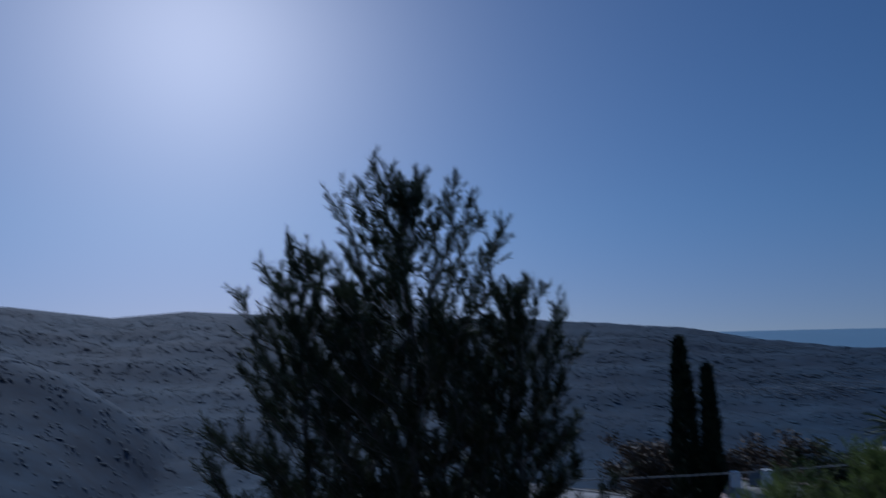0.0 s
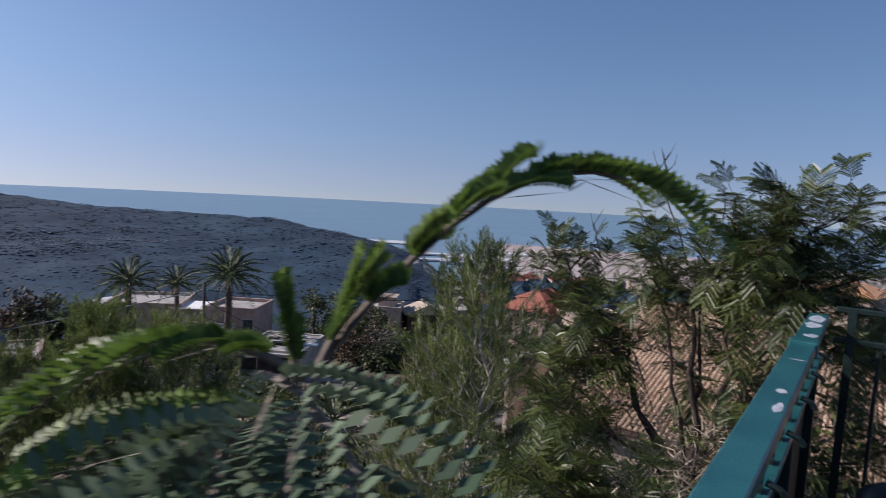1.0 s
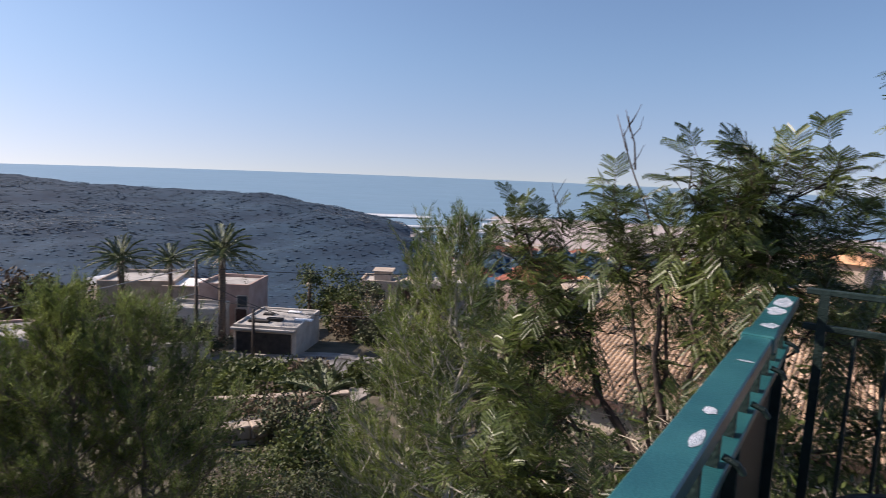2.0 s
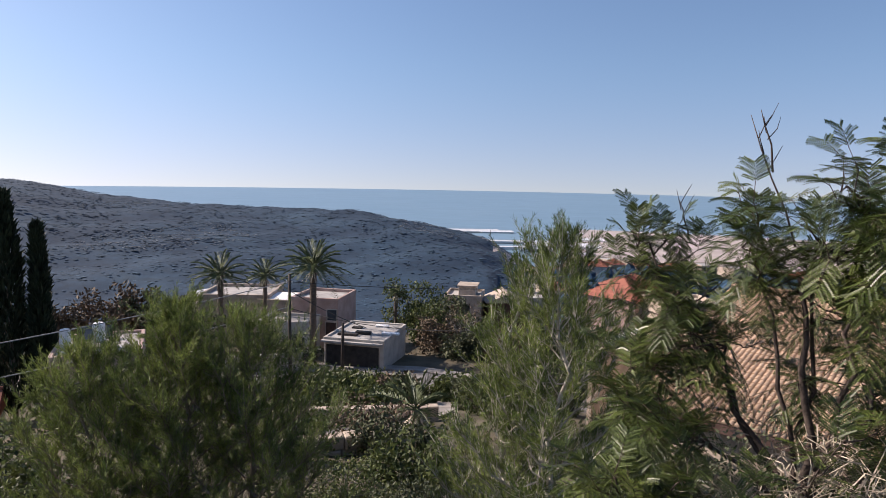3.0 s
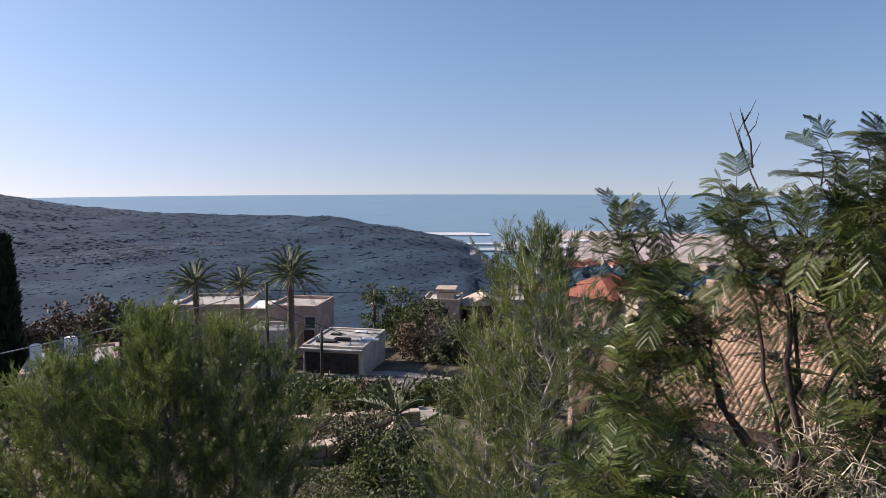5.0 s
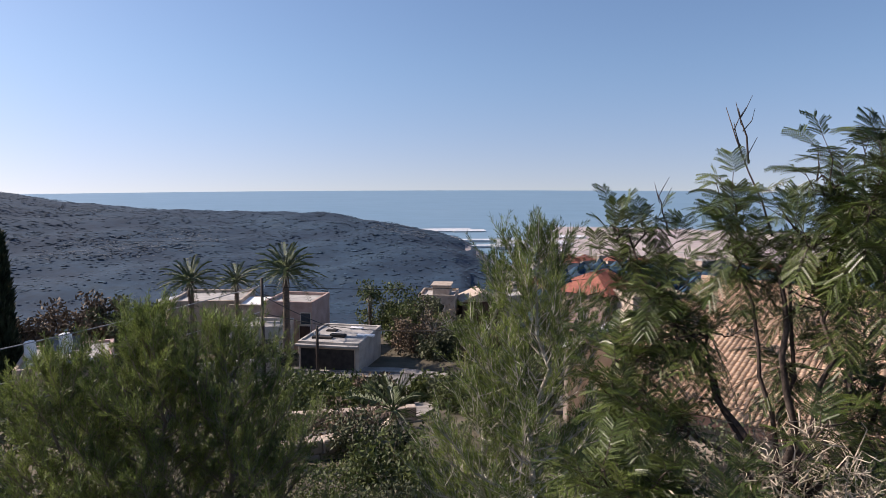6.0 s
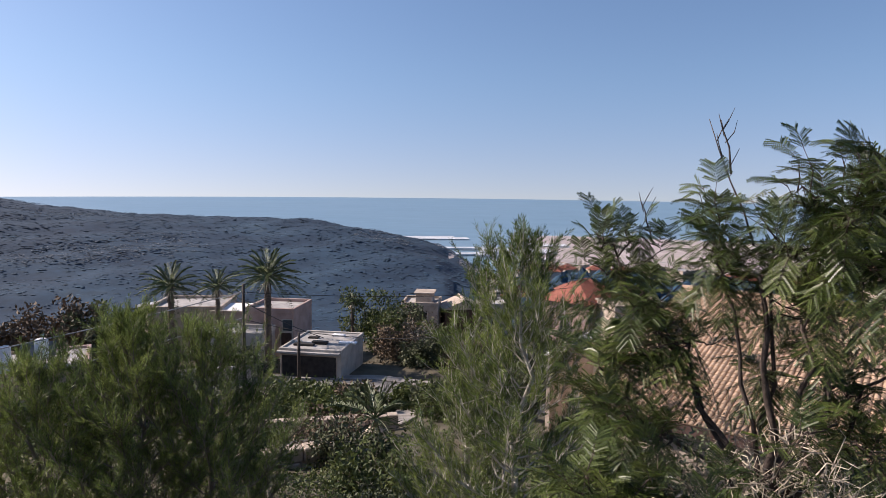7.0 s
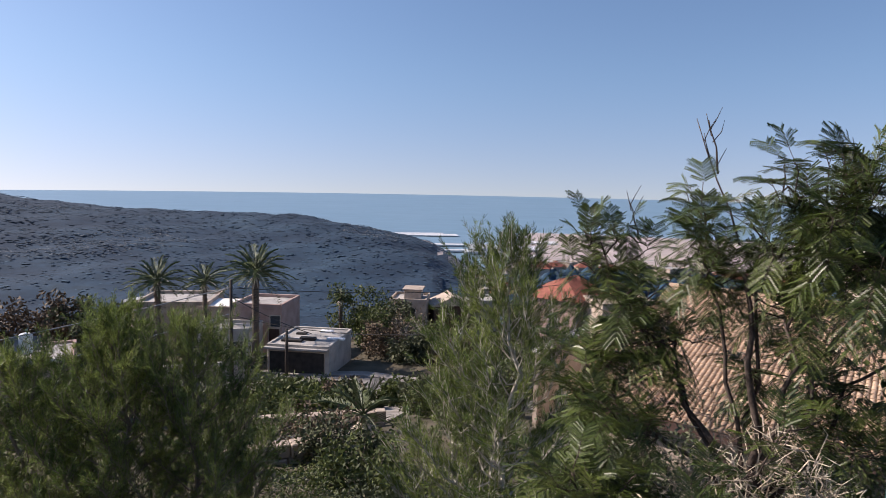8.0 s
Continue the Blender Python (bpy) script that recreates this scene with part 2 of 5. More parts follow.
def thing(name, m, label, category, group="", kind=""):
    ob = new(name)
    ob.matrix_basis = m
    return tagged(ob, label, category, group, kind)


def units(v):
    return v / np.maximum(np.linalg.norm(v, axis=1, keepdims=True), 1e-9)


def smooth01(a, b, x):
    q = np.clip((x - a) / (b - a), 0, 1)
    return q * q * (3 - 2 * q)


# ---- lie of the land ----
RIDGE_AZ = [-180, -120, -93, -86, -80.5, -76, -51, -38, -32.5, -26.5, -18, -13, -9.3, -4.8, -1.2, 2.4, 6]
RIDGE_EL = [2.5, 2.5, 2.35, 1.36, 1.76, 1.4, 0.12, -1.03, -2.1, -2.79, -3.17, -3.44, -3.95, -4.66, -5.72, -7.9, -9.6]
SEA_Z = -122.0


def land(x, y):
    """Height of the ground, from the terrace's hill over the valley to the coast."""
    x, y = np.asarray(x, float), np.asarray(y, float)
    r, az = np.hypot(x, y), np.degrees(np.arctan2(x, y))
    near = np.interp(r, [0, 4, 9, 14, 25, 40, 47, 54, 62, 75], [-3.0, -3.4, -4.6, -5.8, -8.6, -12.6, -13.9, -14.3, -14.8, -17])
    left = np.interp(r, [75, 120, 200, 330, 430], [-17, -30, -55, -84, -92])
    right = np.interp(r, [75, 160, 300, 600, 860, 1500, 1560, 5000], [-17, -25, -41, -80, -118, -120.6, -123, -160])
    ridge_r = np.interp(az, [-180, -60, -20, 0, 5], [1500, 1400, 1150, 900, 800])
    ridge_z = 1.65 + ridge_r * np.tan(np.radians(np.interp(az, RIDGE_AZ, RIDGE_EL)))
    u = np.clip((r - 430) / (ridge_r - 430), 0, 1)
    rise = -92 + (ridge_z + 92) * (0.62 * u + 0.38 * u * u * (3 - 2 * u))
    fall = ridge_z - (r - ridge_r) * 0.10 - np.maximum(r - ridge_r - 250, 0) * 0.3
    hill = np.where(r < 430, left, np.where(r < ridge_r, rise, np.maximum(fall, -160)))
    # a second, lower spur crosses the valley to the left
    spur = 1.65 + 520 * np.tan(np.radians(np.interp(az, [-140, -93, -89, -84, -76], [1, -1.7, -3.2, -6.6, -14])))
    hill = np.maximum(hill, np.where(az < -74, spur - np.abs(r - 520) * 0.28, -500))
    t = smooth01(0.5, 7.5, az)
    far = hill * (1 - t) + right * t
    far = np.where(az > 7.5, right, far)
    up = np.where(az < -140, 1, 0) + np.where(az > 60, 1, 0)
    far = np.where(up > 0, np.maximum(far, -60), far)
    z = np.where(r < 75, near, far)
    z = z + 0.35 * np.sin(x * 0.31 + 1) * np.sin(y * 0.27) * smooth01(3, 15, r) * (1 - smooth01(30, 40, r))
    return z + smooth01(250, 600, r) * (3.0 * np.sin(x * 0.021 + y * 0.013) + 2.0 * np.sin(x * 0.047 - y * 0.031)) * (1 - smooth01(1050, 1150, r)) * (az < 0)


def lz(x, y):
    return float(land(x, y))


azs = np.radians(np.concatenate([np.arange(-180, -100, 4.0), np.arange(-100, 45, 0.5), np.arange(45, 180, 4.0)]))
rs = np.concatenate([np.linspace(0.5, 70, 50), np.geomspace(74, 4950, 130)])
AA, RR = np.meshgrid(azs, rs)
gx, gy = RR * np.sin(AA), RR * np.cos(AA)
gz = land(gx, gy)


def ripple(x, y):
    r = np.hypot(x, y)
    return np.where((r > 120) & (r < 1380), 1.2, 0.0) * np.sin(x * 0.13 + 2 * np.sin(y * 0.05)) * np.sin(y * 0.11)


gz = gz + ripple(gx, gy)
gverts = np.stack([gx, gy, gz], -1).reshape(-1, 3).tolist()
na = len(azs)
gfaces, gmats = [], []
for i in range(len(rs) - 1):
    for j in range(na):
        j2 = (j + 1) % na
        gfaces.append((i * na + j, i * na + j2, (i + 1) * na + j2, (i + 1) * na + j))
        adeg = math.degrees(azs[j])
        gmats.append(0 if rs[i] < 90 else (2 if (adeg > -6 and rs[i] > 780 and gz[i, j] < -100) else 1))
gfaces.append(tuple(range(na))[::-1])
gmats.append(0)
gme = bpy.data.meshes.new("ground")
gme.from_pydata(gverts, [], gfaces)
for mm in (M_SOIL, M_SCRUBHAZE, M_PLAIN):
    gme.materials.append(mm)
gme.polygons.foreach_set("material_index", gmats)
gme.polygons.foreach_set("use_smooth", [True] * len(gme.polygons))
ground = tagged(new("ground", gme), "dry hillside falling to scrub valley and coast", "ground", kind="structure")

sea = Geo()
sea_az = np.radians(np.arange(-110, 111, 5.0))
sea.add([(r * math.sin(a), r * math.cos(a), SEA_Z) for r in (600, 1500, 3000, 4960) for a in sea_az],
        [(i * len(sea_az) + j, i * len(sea_az) + j + 1, (i + 1) * len(sea_az) + j + 1, (i + 1) * len(sea_az) + j) for i in range(3) for j in range(len(sea_az) - 1)])
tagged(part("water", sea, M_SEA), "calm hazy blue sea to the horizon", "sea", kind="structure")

# scrub on the far hill
ICO = [(0, 0, 1), (0.89, 0, 0.45), (0.28, 0.85, 0.45), (-0.72, 0.53, 0.45), (-0.72, -0.53, 0.45), (0.28, -0.85, 0.45), (0.72, 0.53, -0.3), (-0.28, 0.85, -0.3), (-0.89, 0, -0.3), (-0.28, -0.85, -0.3), (0.72, -0.53, -0.3)]
ICOF = [(0, 1, 2), (0, 2, 3), (0, 3, 4), (0, 4, 5), (0, 5, 1), (1, 6, 2), (2, 7, 3), (3, 8, 4), (4, 9, 5), (5, 10, 1), (6, 7, 2), (7, 8, 3), (8, 9, 4), (9, 10, 5), (10, 6, 1)]
scrub = Geo()
ico = np.array(ICO)
n_scrub = 34000
s_az = np.radians(rng.uniform(-98, 3, n_scrub))
s_r = np.sqrt(rng.uniform(260 ** 2, 1330 ** 2, n_scrub))
sx, sy = s_r * np.sin(s_az), s_r * np.cos(s_az)
sz = land(sx, sy) + ripple(sx, sy)
for i in range(n_scrub):
    k = min(1.0, s_r[i] / 750) * rng.uniform(0.7, 1.6) * (1.5 if rng.random() < 0.1 else 1)
    q = ico * (1 + rng.uniform(-0.25, 0.25, (11, 1))) * (k * 1.6, k * 1.6, k * rng.uniform(0.12, 0.24)) + (sx[i], sy[i], sz[i] + 0.2)
    scrub.add(q.tolist(), ICOF)
# broken rock ledges following the contours
rocks = Geo()
n_rock = 0
while n_rock < 3600:
    a_, r_ = radians(rng.uniform(-60, 2)), rng.uniform(420, 1120)
    x_, y_ = r_ * math.sin(a_), r_ * math.cos(a_)
    z_ = lz(x_, y_)
    ledge = math.sin(z_ * 0.22 + 1.5 * math.sin(x_ * 0.006)) + 0.8 * math.sin(x_ * 0.013 + y_ * 0.009)
    if ledge < 0.85:
        continue
    k = rng.uniform(0.5, 1.3)
    rocks.add((ico * (1 + rng.uniform(-0.3, 0.3, (11, 1))) * (k * 1.4, k, k * 0.5) + (x_, y_, z_ + float(ripple(x_, y_)) + 0.3)).tolist(), ICOF)
    n_rock += 1
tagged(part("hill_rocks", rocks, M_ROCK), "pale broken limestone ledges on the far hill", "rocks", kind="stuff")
for i in range(3200):
    a_, r_ = radians(rng.uniform(2, 42)), math.sqrt(rng.uniform(90 ** 2, 800 ** 2))
    x_, y_ = r_ * math.sin(a_), r_ * math.cos(a_)
    k = rng.uniform(1.4, 3.0)
    q = ico * (1 + rng.uniform(-0.3, 0.3, (11, 1))) * (k, k, k * rng.uniform(0.8, 1.3)) + (x_, y_, lz(x_, y_) + 0.8)
    scrub.add(q.tolist(), ICOF)
tagged(part("hill_scrub", scrub, M_LEAFHAZE), "dense scrub covering the far hill, coloured haze blue", "scrub", kind="stuff")

# ---- terrace, railing and fence ----
E1, E2 = Vector((0.588, 0.809, 0)), Vector((0.809, -0.588, 0))
CORNER = Vector((1.58, 3.08, 0))
FLOOR_Z = 0.15
TURN = math.degrees(math.atan2(E1.y, E1.x))  # local x runs along the railing


def terrace_pose(s, w, z):
    """A place s metres along the railing from its far corner, w metres inwards."""
    p = CORNER + E1 * s + E2 * w
    return pose(p.x, p.y, z + FLOOR_Z, 0, 0, TURN)


floor = thing("floor", terrace_pose(0, 0, 0), "beige tiled terrace floor slab", "floor", kind="structure")
part("slab", Geo().box(-7.6, -6.0, -0.22, 0.12, 0.12, -0.012), M_CONC, floor)
tile_me = Geo().box(0.004, 0.004, -0.012, 0.396, 0.396, 0).mesh("tile", M_FLOOR, bevel=0.003)
for i in range(18):
    for j in range(10):
        t = new("tile", tile_me)
        t.parent, t.matrix_basis = floor, pose(-7.3 + 0.4 * i, -4.0 + 0.4 * j, 0)
wall_south = thing("wall_south", terrace_pose(-5.2, 3.2, 0), "plain plastered house wall behind the terrace", "wall", kind="structure")
part("panel", Geo().box(-3.0, -2.6, -3.2, -2.75, 3.3, 3.2), M_WHITEWALL, wall_south)
base_wall = thing("wall_base", terrace_pose(0, 0, -4.2), "plastered wall under the terrace", "wall", kind="structure")
part("panel", Geo().box(-7.6, -6.0, -0.5, 0.05, 0.03, 3.97), M_WHITEWALL, base_wall)

railing = thing("railing", terrace_pose(0, 0, 0), "teal painted steel terrace railing with chipped flat cap", "railing")
RAIL_Z = 1.083
part("top_cap", Geo().box(-7.4, -0.038, RAIL_Z - 0.04, 0.04, 0.038, RAIL_Z), M_RAIL, railing, "teal flat steel cap with worn spots", bevel=0.004)
part("lower_bar", Geo().box(-7.4, -0.03, RAIL_Z - 0.19, 0.0, 0.03, RAIL_Z - 0.165), M_RAIL, railing, bevel=0.003)
part("sheet", Geo().box(-7.4, 0.012, 0.06, -0.02, 0.018, RAIL_Z - 0.19), M_FENCE, railing, "dark green sheet panel")
part("bottom_bar", Geo().box(-7.4, -0.02, 0.05, 0.0, 0.03, 0.09), M_FENCE, railing, bevel=0.003)
spacer_me = Geo().box(-0.012, -0.014, RAIL_Z - 0.166, 0.012, 0.014, RAIL_Z - 0.039).mesh("spacer", M_FENCE)
hook = Geo()
hook.tube([(0.0, -0.02, RAIL_Z - 0.14), (0.0, -0.05, RAIL_Z - 0.15), (0.0, -0.062, RAIL_Z - 0.165), (0.05, -0.055, RAIL_Z - 0.18)], [0.008] * 4, 6)
hook_me = hook.mesh("scroll_foot", M_FENCE)
post_me = Geo().box(-0.02, -0.022, 0.0, 0.02, 0.022, RAIL_Z - 0.19).mesh("post", M_FENCE, bevel=0.003)
for i in range(38):
    s = new("spacer", spacer_me)
    s.parent, s.matrix_basis = railing, pose(-0.12 - 0.19 * i, 0, 0)
    if i % 2 == 0:
        h = new("scroll_foot", hook_me)
        h.parent, h.matrix_basis = railing, pose(-0.12 - 0.19 * i, 0, 0)
    if i % 5 == 0:
        q = new("post", post_me)
        q.parent, q.matrix_basis = railing, pose(-0.04 - 0.19 * i, 0, 0)


def blotch(cx, cy, rx, ry, seed):
    r2 = random.Random(seed)
    g = Geo()
    n = 14
    ring = [(cx + rx * (0.6 + 0.5 * r2.random()) * math.cos(6.283 * k / n), cy + ry * (0.6 + 0.5 * r2.random()) * math.sin(6.283 * k / n), RAIL_Z + 0.0012) for k in range(n)]
    g.add(ring + [(cx, cy, RAIL_Z + 0.0016)], [(k, (k + 1) % n, n) for k in range(n)])
    return g


for k, (cx, cy, rx, ry) in enumerate([(-0.12, 0.0, 0.11, 0.033), (-0.30, 0.0, 0.09, 0.035), (-0.55, -0.01, 0.04, 0.03), (-0.70, 0.0, 0.015, 0.032), (-1.0, -0.01, 0.01, 0.022), (-1.4, -0.012, 0.025, 0.016), (-1.55, -0.02, 0.05, 0.012)]):
    part("worn_patch", blotch(cx, cy, rx, ry, k), M_CHIP, railing, "bare pale worn spot")
part("joint_sleeve", Geo().box(-0.72, -0.044, RAIL_Z - 0.045, -0.64, 0.044, RAIL_Z + 0.006), M_RAIL, railing, bevel=0.004)

fence = thing("iron_fence", terrace_pose(0, 0, 0), "dark green iron bar fence closing the terrace", "fence")
FZ = 1.13
for z in (FZ, FZ - 0.13, 0.30):
    part("cross_bar", Geo().box(-0.015, -5.6, z - 0.022, 0.015, -0.06, z), M_FENCE, fence, bevel=0.003)
bar_me = Geo().tube([(0, 0, 0.02), (0, 0, FZ - 0.14)], [0.008, 0.008], 6).mesh("bar", M_FENCE)
tall_me = Geo().box(-0.016, -0.016, 0.0, 0.016, 0.016, FZ - 0.004).mesh("upright", M_FENCE)
for i in range(50):
    tall = i % 3 == 0
    b = new("upright" if tall else "bar", tall_me if tall else bar_me)
    b.parent, b.matrix_basis = fence, pose(0, -0.12 - 0.105 * i, 0)
tub = thing("plant_tub", pose(1.62, 2.32, FLOOR_Z), "black plastic plant tub on the terrace", "pot")
g = Geo()
rings = [(0.20, 0.0), (0.26, 0.50), (0.285, 0.52), (0.285, 0.57), (0.25, 0.57), (0.24, 0.48)]
g.add([(r * math.cos(6.2832 * k / 28), r * math.sin(6.2832 * k / 28), z) for r, z in rings for k in range(28)],
      [(i * 28 + k, i * 28 + (k + 1) % 28, (i + 1) * 28 + (k + 1) % 28, (i + 1) * 28 + k) for i in range(5) for k in range(28)])
part("shell", g, M_POT, tub, smooth=True)
part("earth", Geo().add([(0.24 * math.cos(6.2832 * k / 20), 0.24 * math.sin(6.2832 * k / 20), 0.49 + 0.01 * (k % 3)) for k in range(20)] + [(0, 0, 0.53)], [(k, (k + 1) % 20, 20) for k in range(20)]), M_SOIL, tub)


# ---- buildings ----
def house(name, x, y, z, w, d, h, rot, wall_mat, roof, label, windows=(), parapet=0.35, roof_mat=None, group="", rise=1.2, over=0.35):
    """A house standing at z; front is local -y. windows: (side, u, v, width, height, material)."""
    ob = thing(name, pose(x, y, z, 0, 0, rot), label, "house", group)
    part("wall", Geo().box(-w / 2, -d / 2, -2.5, w / 2, d / 2, h), wall_mat, ob, bevel=0.03)
    if roof == "flat":
        g = Geo()
        t = 0.18
        for bx in ((-w / 2 - 0.04, -d / 2 - 0.04, w / 2 + 0.04, -d / 2 + t), (-w / 2 - 0.04, d / 2 - t, w / 2 + 0.04, d / 2 + 0.04), (-w / 2 - 0.04, -d / 2 + t, -w / 2 + t, d / 2 - t), (w / 2 - t, -d / 2 + t, w / 2 + 0.04, d / 2 - t)):
            g.box(bx[0], bx[1], h - 0.12, bx[2], bx[3], h + parapet)
        part("parapet", g, wall_mat, ob, bevel=0.02)
        part("roof", Geo().box(-w / 2 + t, -d / 2 + t, h + 0.004, w / 2 - t, d / 2 - t, h + 0.05), roof_mat or M_CONC, ob)
    else:
        o = over
        ww, dd = w / 2 + o, d / 2 + o
        if roof == "hip":
            q = min(ww, dd) * 0.95
            top = [(-ww + q, 0, h + rise), (ww - q, 0, h + rise)] if ww >= dd else [(0, -dd + q, h + rise), (0, dd - q, h + rise)]
        else:
            top = [(-ww, 0, h + rise), (ww, 0, h + rise)]
        low = [(-ww, -dd, h - 0.02), (ww, -dd, h - 0.02), (ww, dd, h - 0.02), (-ww, dd, h - 0.02)]
        if roof == "hip" and ww < dd:
            f = [(0, 1, 4), (1, 2, 5, 4), (2, 3, 5), (3, 0, 4, 5)]
        else:
            f = [(0, 1, 5, 4), (1, 2, 5), (2, 3, 4, 5), (3, 0, 4)]
        g = Geo().add(low + top, f + [(3, 2, 1, 0)])
        ro = part("roof", g, roof_mat or M_RED, ob)
        ridge = Geo().tube([Vector(top[0]) + Vector((0, 0, 0.02)), Vector(top[1]) + Vector((0, 0, 0.02))], [0.09, 0.09], 6)
        part("ridge_cap", ridge, roof_mat or M_RED, ro)
        # tile courses as shallow ribs running down the two long sides
        if w > 4 and ww >= dd:
            ribs = Geo()
            for i in range(int(2 * ww / 0.45)):
                xx = -ww + 0.22 + 0.45 * i
                cut = 0.0 if roof != "hip" else max(0.0, (q - (ww - abs(xx))) / q)
                for sgn in (-1, 1):
                    ribs.tube([(xx, sgn * dd, h + 0.03), (xx, sgn * dd * cut, h + 0.03 + rise * (1 - cut))], [0.07, 0.07], 4)
            part("tiling", ribs, roof_mat or M_RED, ro)
    for side, u, v, ww_, hh_, mt in windows:
        g, fr = Geo(), Geo()
        a, b, c0, c1 = u - ww_ / 2, u + ww_ / 2, v, v + hh_
        if side == "f":
            g.box(a, -d / 2 - 0.012, c0, b, -d / 2 + 0.05, c1)
            fr.box(a - 0.08, -d / 2 - 0.05, c0 - 0.09, b + 0.08, -d / 2, c0).box(a - 0.08, -d / 2 - 0.035, c1, b + 0.08, -d / 2, c1 + 0.08).box(a - 0.08, -d / 2 - 0.035, c0, a, -d / 2, c1).box(b, -d / 2 - 0.035, c0, b + 0.08, -d / 2, c1)
        elif side == "r":
            g.box(w / 2 - 0.05, a, c0, w / 2 + 0.012, b, c1)
            fr.box(w / 2, a - 0.08, c0 - 0.09, w / 2 + 0.05, b + 0.08, c0).box(w / 2, a - 0.08, c1, w / 2 + 0.035, b + 0.08, c1 + 0.08).box(w / 2, a - 0.08, c0, w / 2 + 0.035, a, c1).box(w / 2, b, c0, w / 2 + 0.035, b + 0.08, c1)
        else:
            g.box(-w / 2 - 0.012, a, c0, -w / 2 + 0.05, b, c1)
            fr.box(-w / 2 - 0.05, a - 0.08, c0 - 0.09, -w / 2, b + 0.08, c0).box(-w / 2 - 0.035, a - 0.08, c1, -w / 2, b + 0.08, c1 + 0.08).box(-w / 2 - 0.035, a - 0.08, c0, -w / 2, a, c1).box(-w / 2 - 0.035, b, c0, -w / 2, b + 0.08, c1)
        win = part("window", g, mt, ob)
        part("frame", fr, M_WHITEWALL if wall_mat is not M_WHITEWALL else M_STONEWALL, win)
    return ob


# the garage and its neighbours over the road
# the garage opening is a flat panel coloured like the shade within
garage = house("garage", -11.0, 53.4, -14.2, 5.1, 6.2, 2.35, -8, M_WHITEWALL, "flat", "flat-roofed white garage with dark wide opening", [("f", -0.1, 0.05, 4.5, 1.9, M_DARK)], parapet=0.18)
part("canopy", Geo().box(-2.7, -3.5, 2.18, 2.5, -3.05, 2.32), M_CONC, garage)
for k, (a, b) in enumerate(((-1.6, 0.6), (0.2, 1.6), (-0.6, -1.2), (1.5, -0.6), (-1.9, -1.9))):
    part("roof_rubble", Geo().box(a, b, 2.4, a + 0.9 + 0.2 * k, b + 0.5, 2.55 + 0.05 * (k % 3)), M_WHITE if k % 2 else M_DARK, garage, "loose boards lying on the roof", bevel=0.03)
house("villa", -16.6, 60.4, -14.6, 4.6, 5.0, 4.3, -6, M_PINKWALL, "flat", "two-storey pinkish flat-roofed house behind palms", [("f", -0.6, 0.6, 1.2, 1.6, M_DARK), ("f", 1.7, 2.6, 0.9, 1.0, M_GLASS), ("f", 1.6, 0.4, 1.0, 2.0, M_BROWNDOOR)])
house("annex", -18.6, 55.8, -14.4, 4.6, 3.4, 2.7, -4, M_WHITEWALL, "flat", "low plastered annex with a terrace roof", [("f", -0.8, 0.2, 1.0, 1.9, M_DARK), ("f", 1.2, 0.9, 0.9, 1.0, M_GLASS)])
shed = house("white_roof_shed", -20.6, 60.5, -14.6, 3.8, 4.0, 4.15, -2, M_STONEWALL, "flat", "shed with a bright white flat roof", [("f", 0, 0.8, 1.2, 1.2, M_DARK)], parapet=0.05, roof_mat=M_WHITE)
house("stone_house", -25.2, 61.5, -15.0, 6.6, 6.0, 4.6, 6, M_STONEWALL, "flat", "old limestone house with a flat roof", [("f", -1.2, 1.8, 0.9, 1.2, M_DARK), ("r", 0.5, 1.8, 0.9, 1.2, M_DARK)])
dome = thing("greenhouse_tunnel", pose(-29.0, 63.0, -12.6, 0, 0, 60), "rounded white tunnel roof on a house", "tunnel")
g = Geo()
g.add([(-2.0 + 4.0 * i, 1.5 * math.cos(math.pi * k / 10), 1.4 + 0.8 * math.sin(math.pi * k / 10)) for i in (0, 1) for k in range(11)], [(k, k + 1, 12 + k, 11 + k) for k in range(10)] + [tuple(range(11))[::-1], tuple(range(11, 22))])
part("cover", g, M_SHEET, dome, smooth=False)
part("base", Geo().box(-2.0, -1.45, -3.5, 2.0, 1.45, 1.4), M_STONEWALL, dome)
yard_wall = thing("yard_wall", pose(-17.6, 48.4, -14.0, 0, 0, 18), "low whitewashed yard wall beside the road", "wall")
part("wall", Geo().box(-3.4, -0.12, -0.6, 2.4, 0.12, 1.25), M_WHITEWALL, yard_wall, bevel=0.02)
part("coping", Geo().box(-3.45, -0.17, 1.25, 2.45, 0.17, 1.33), M_CONC, yard_wall, bevel=0.01)

# the house with the water tanks beside the cypresses
tank_house = house("tank_house", -23.4, 36.0, -12.75, 4.6, 5.2, 3.9, 28, M_PINKWALL, "flat", "pinkish house with water tanks on its flat roof", [("f", -1.0, 1.4, 0.9, 1.1, M_GLASS), ("f", 1.1, 1.4, 0.9, 1.1, M_GLASS)], parapet=0.2)
part("balcony", Geo().box(-2.3, -3.5, 0.95, 1.2, -2.6, 1.1).box(-2.3, -3.5, 1.1, 1.2, -3.4, 1.9), M_WHITEWALL, tank_house, bevel=0.02)


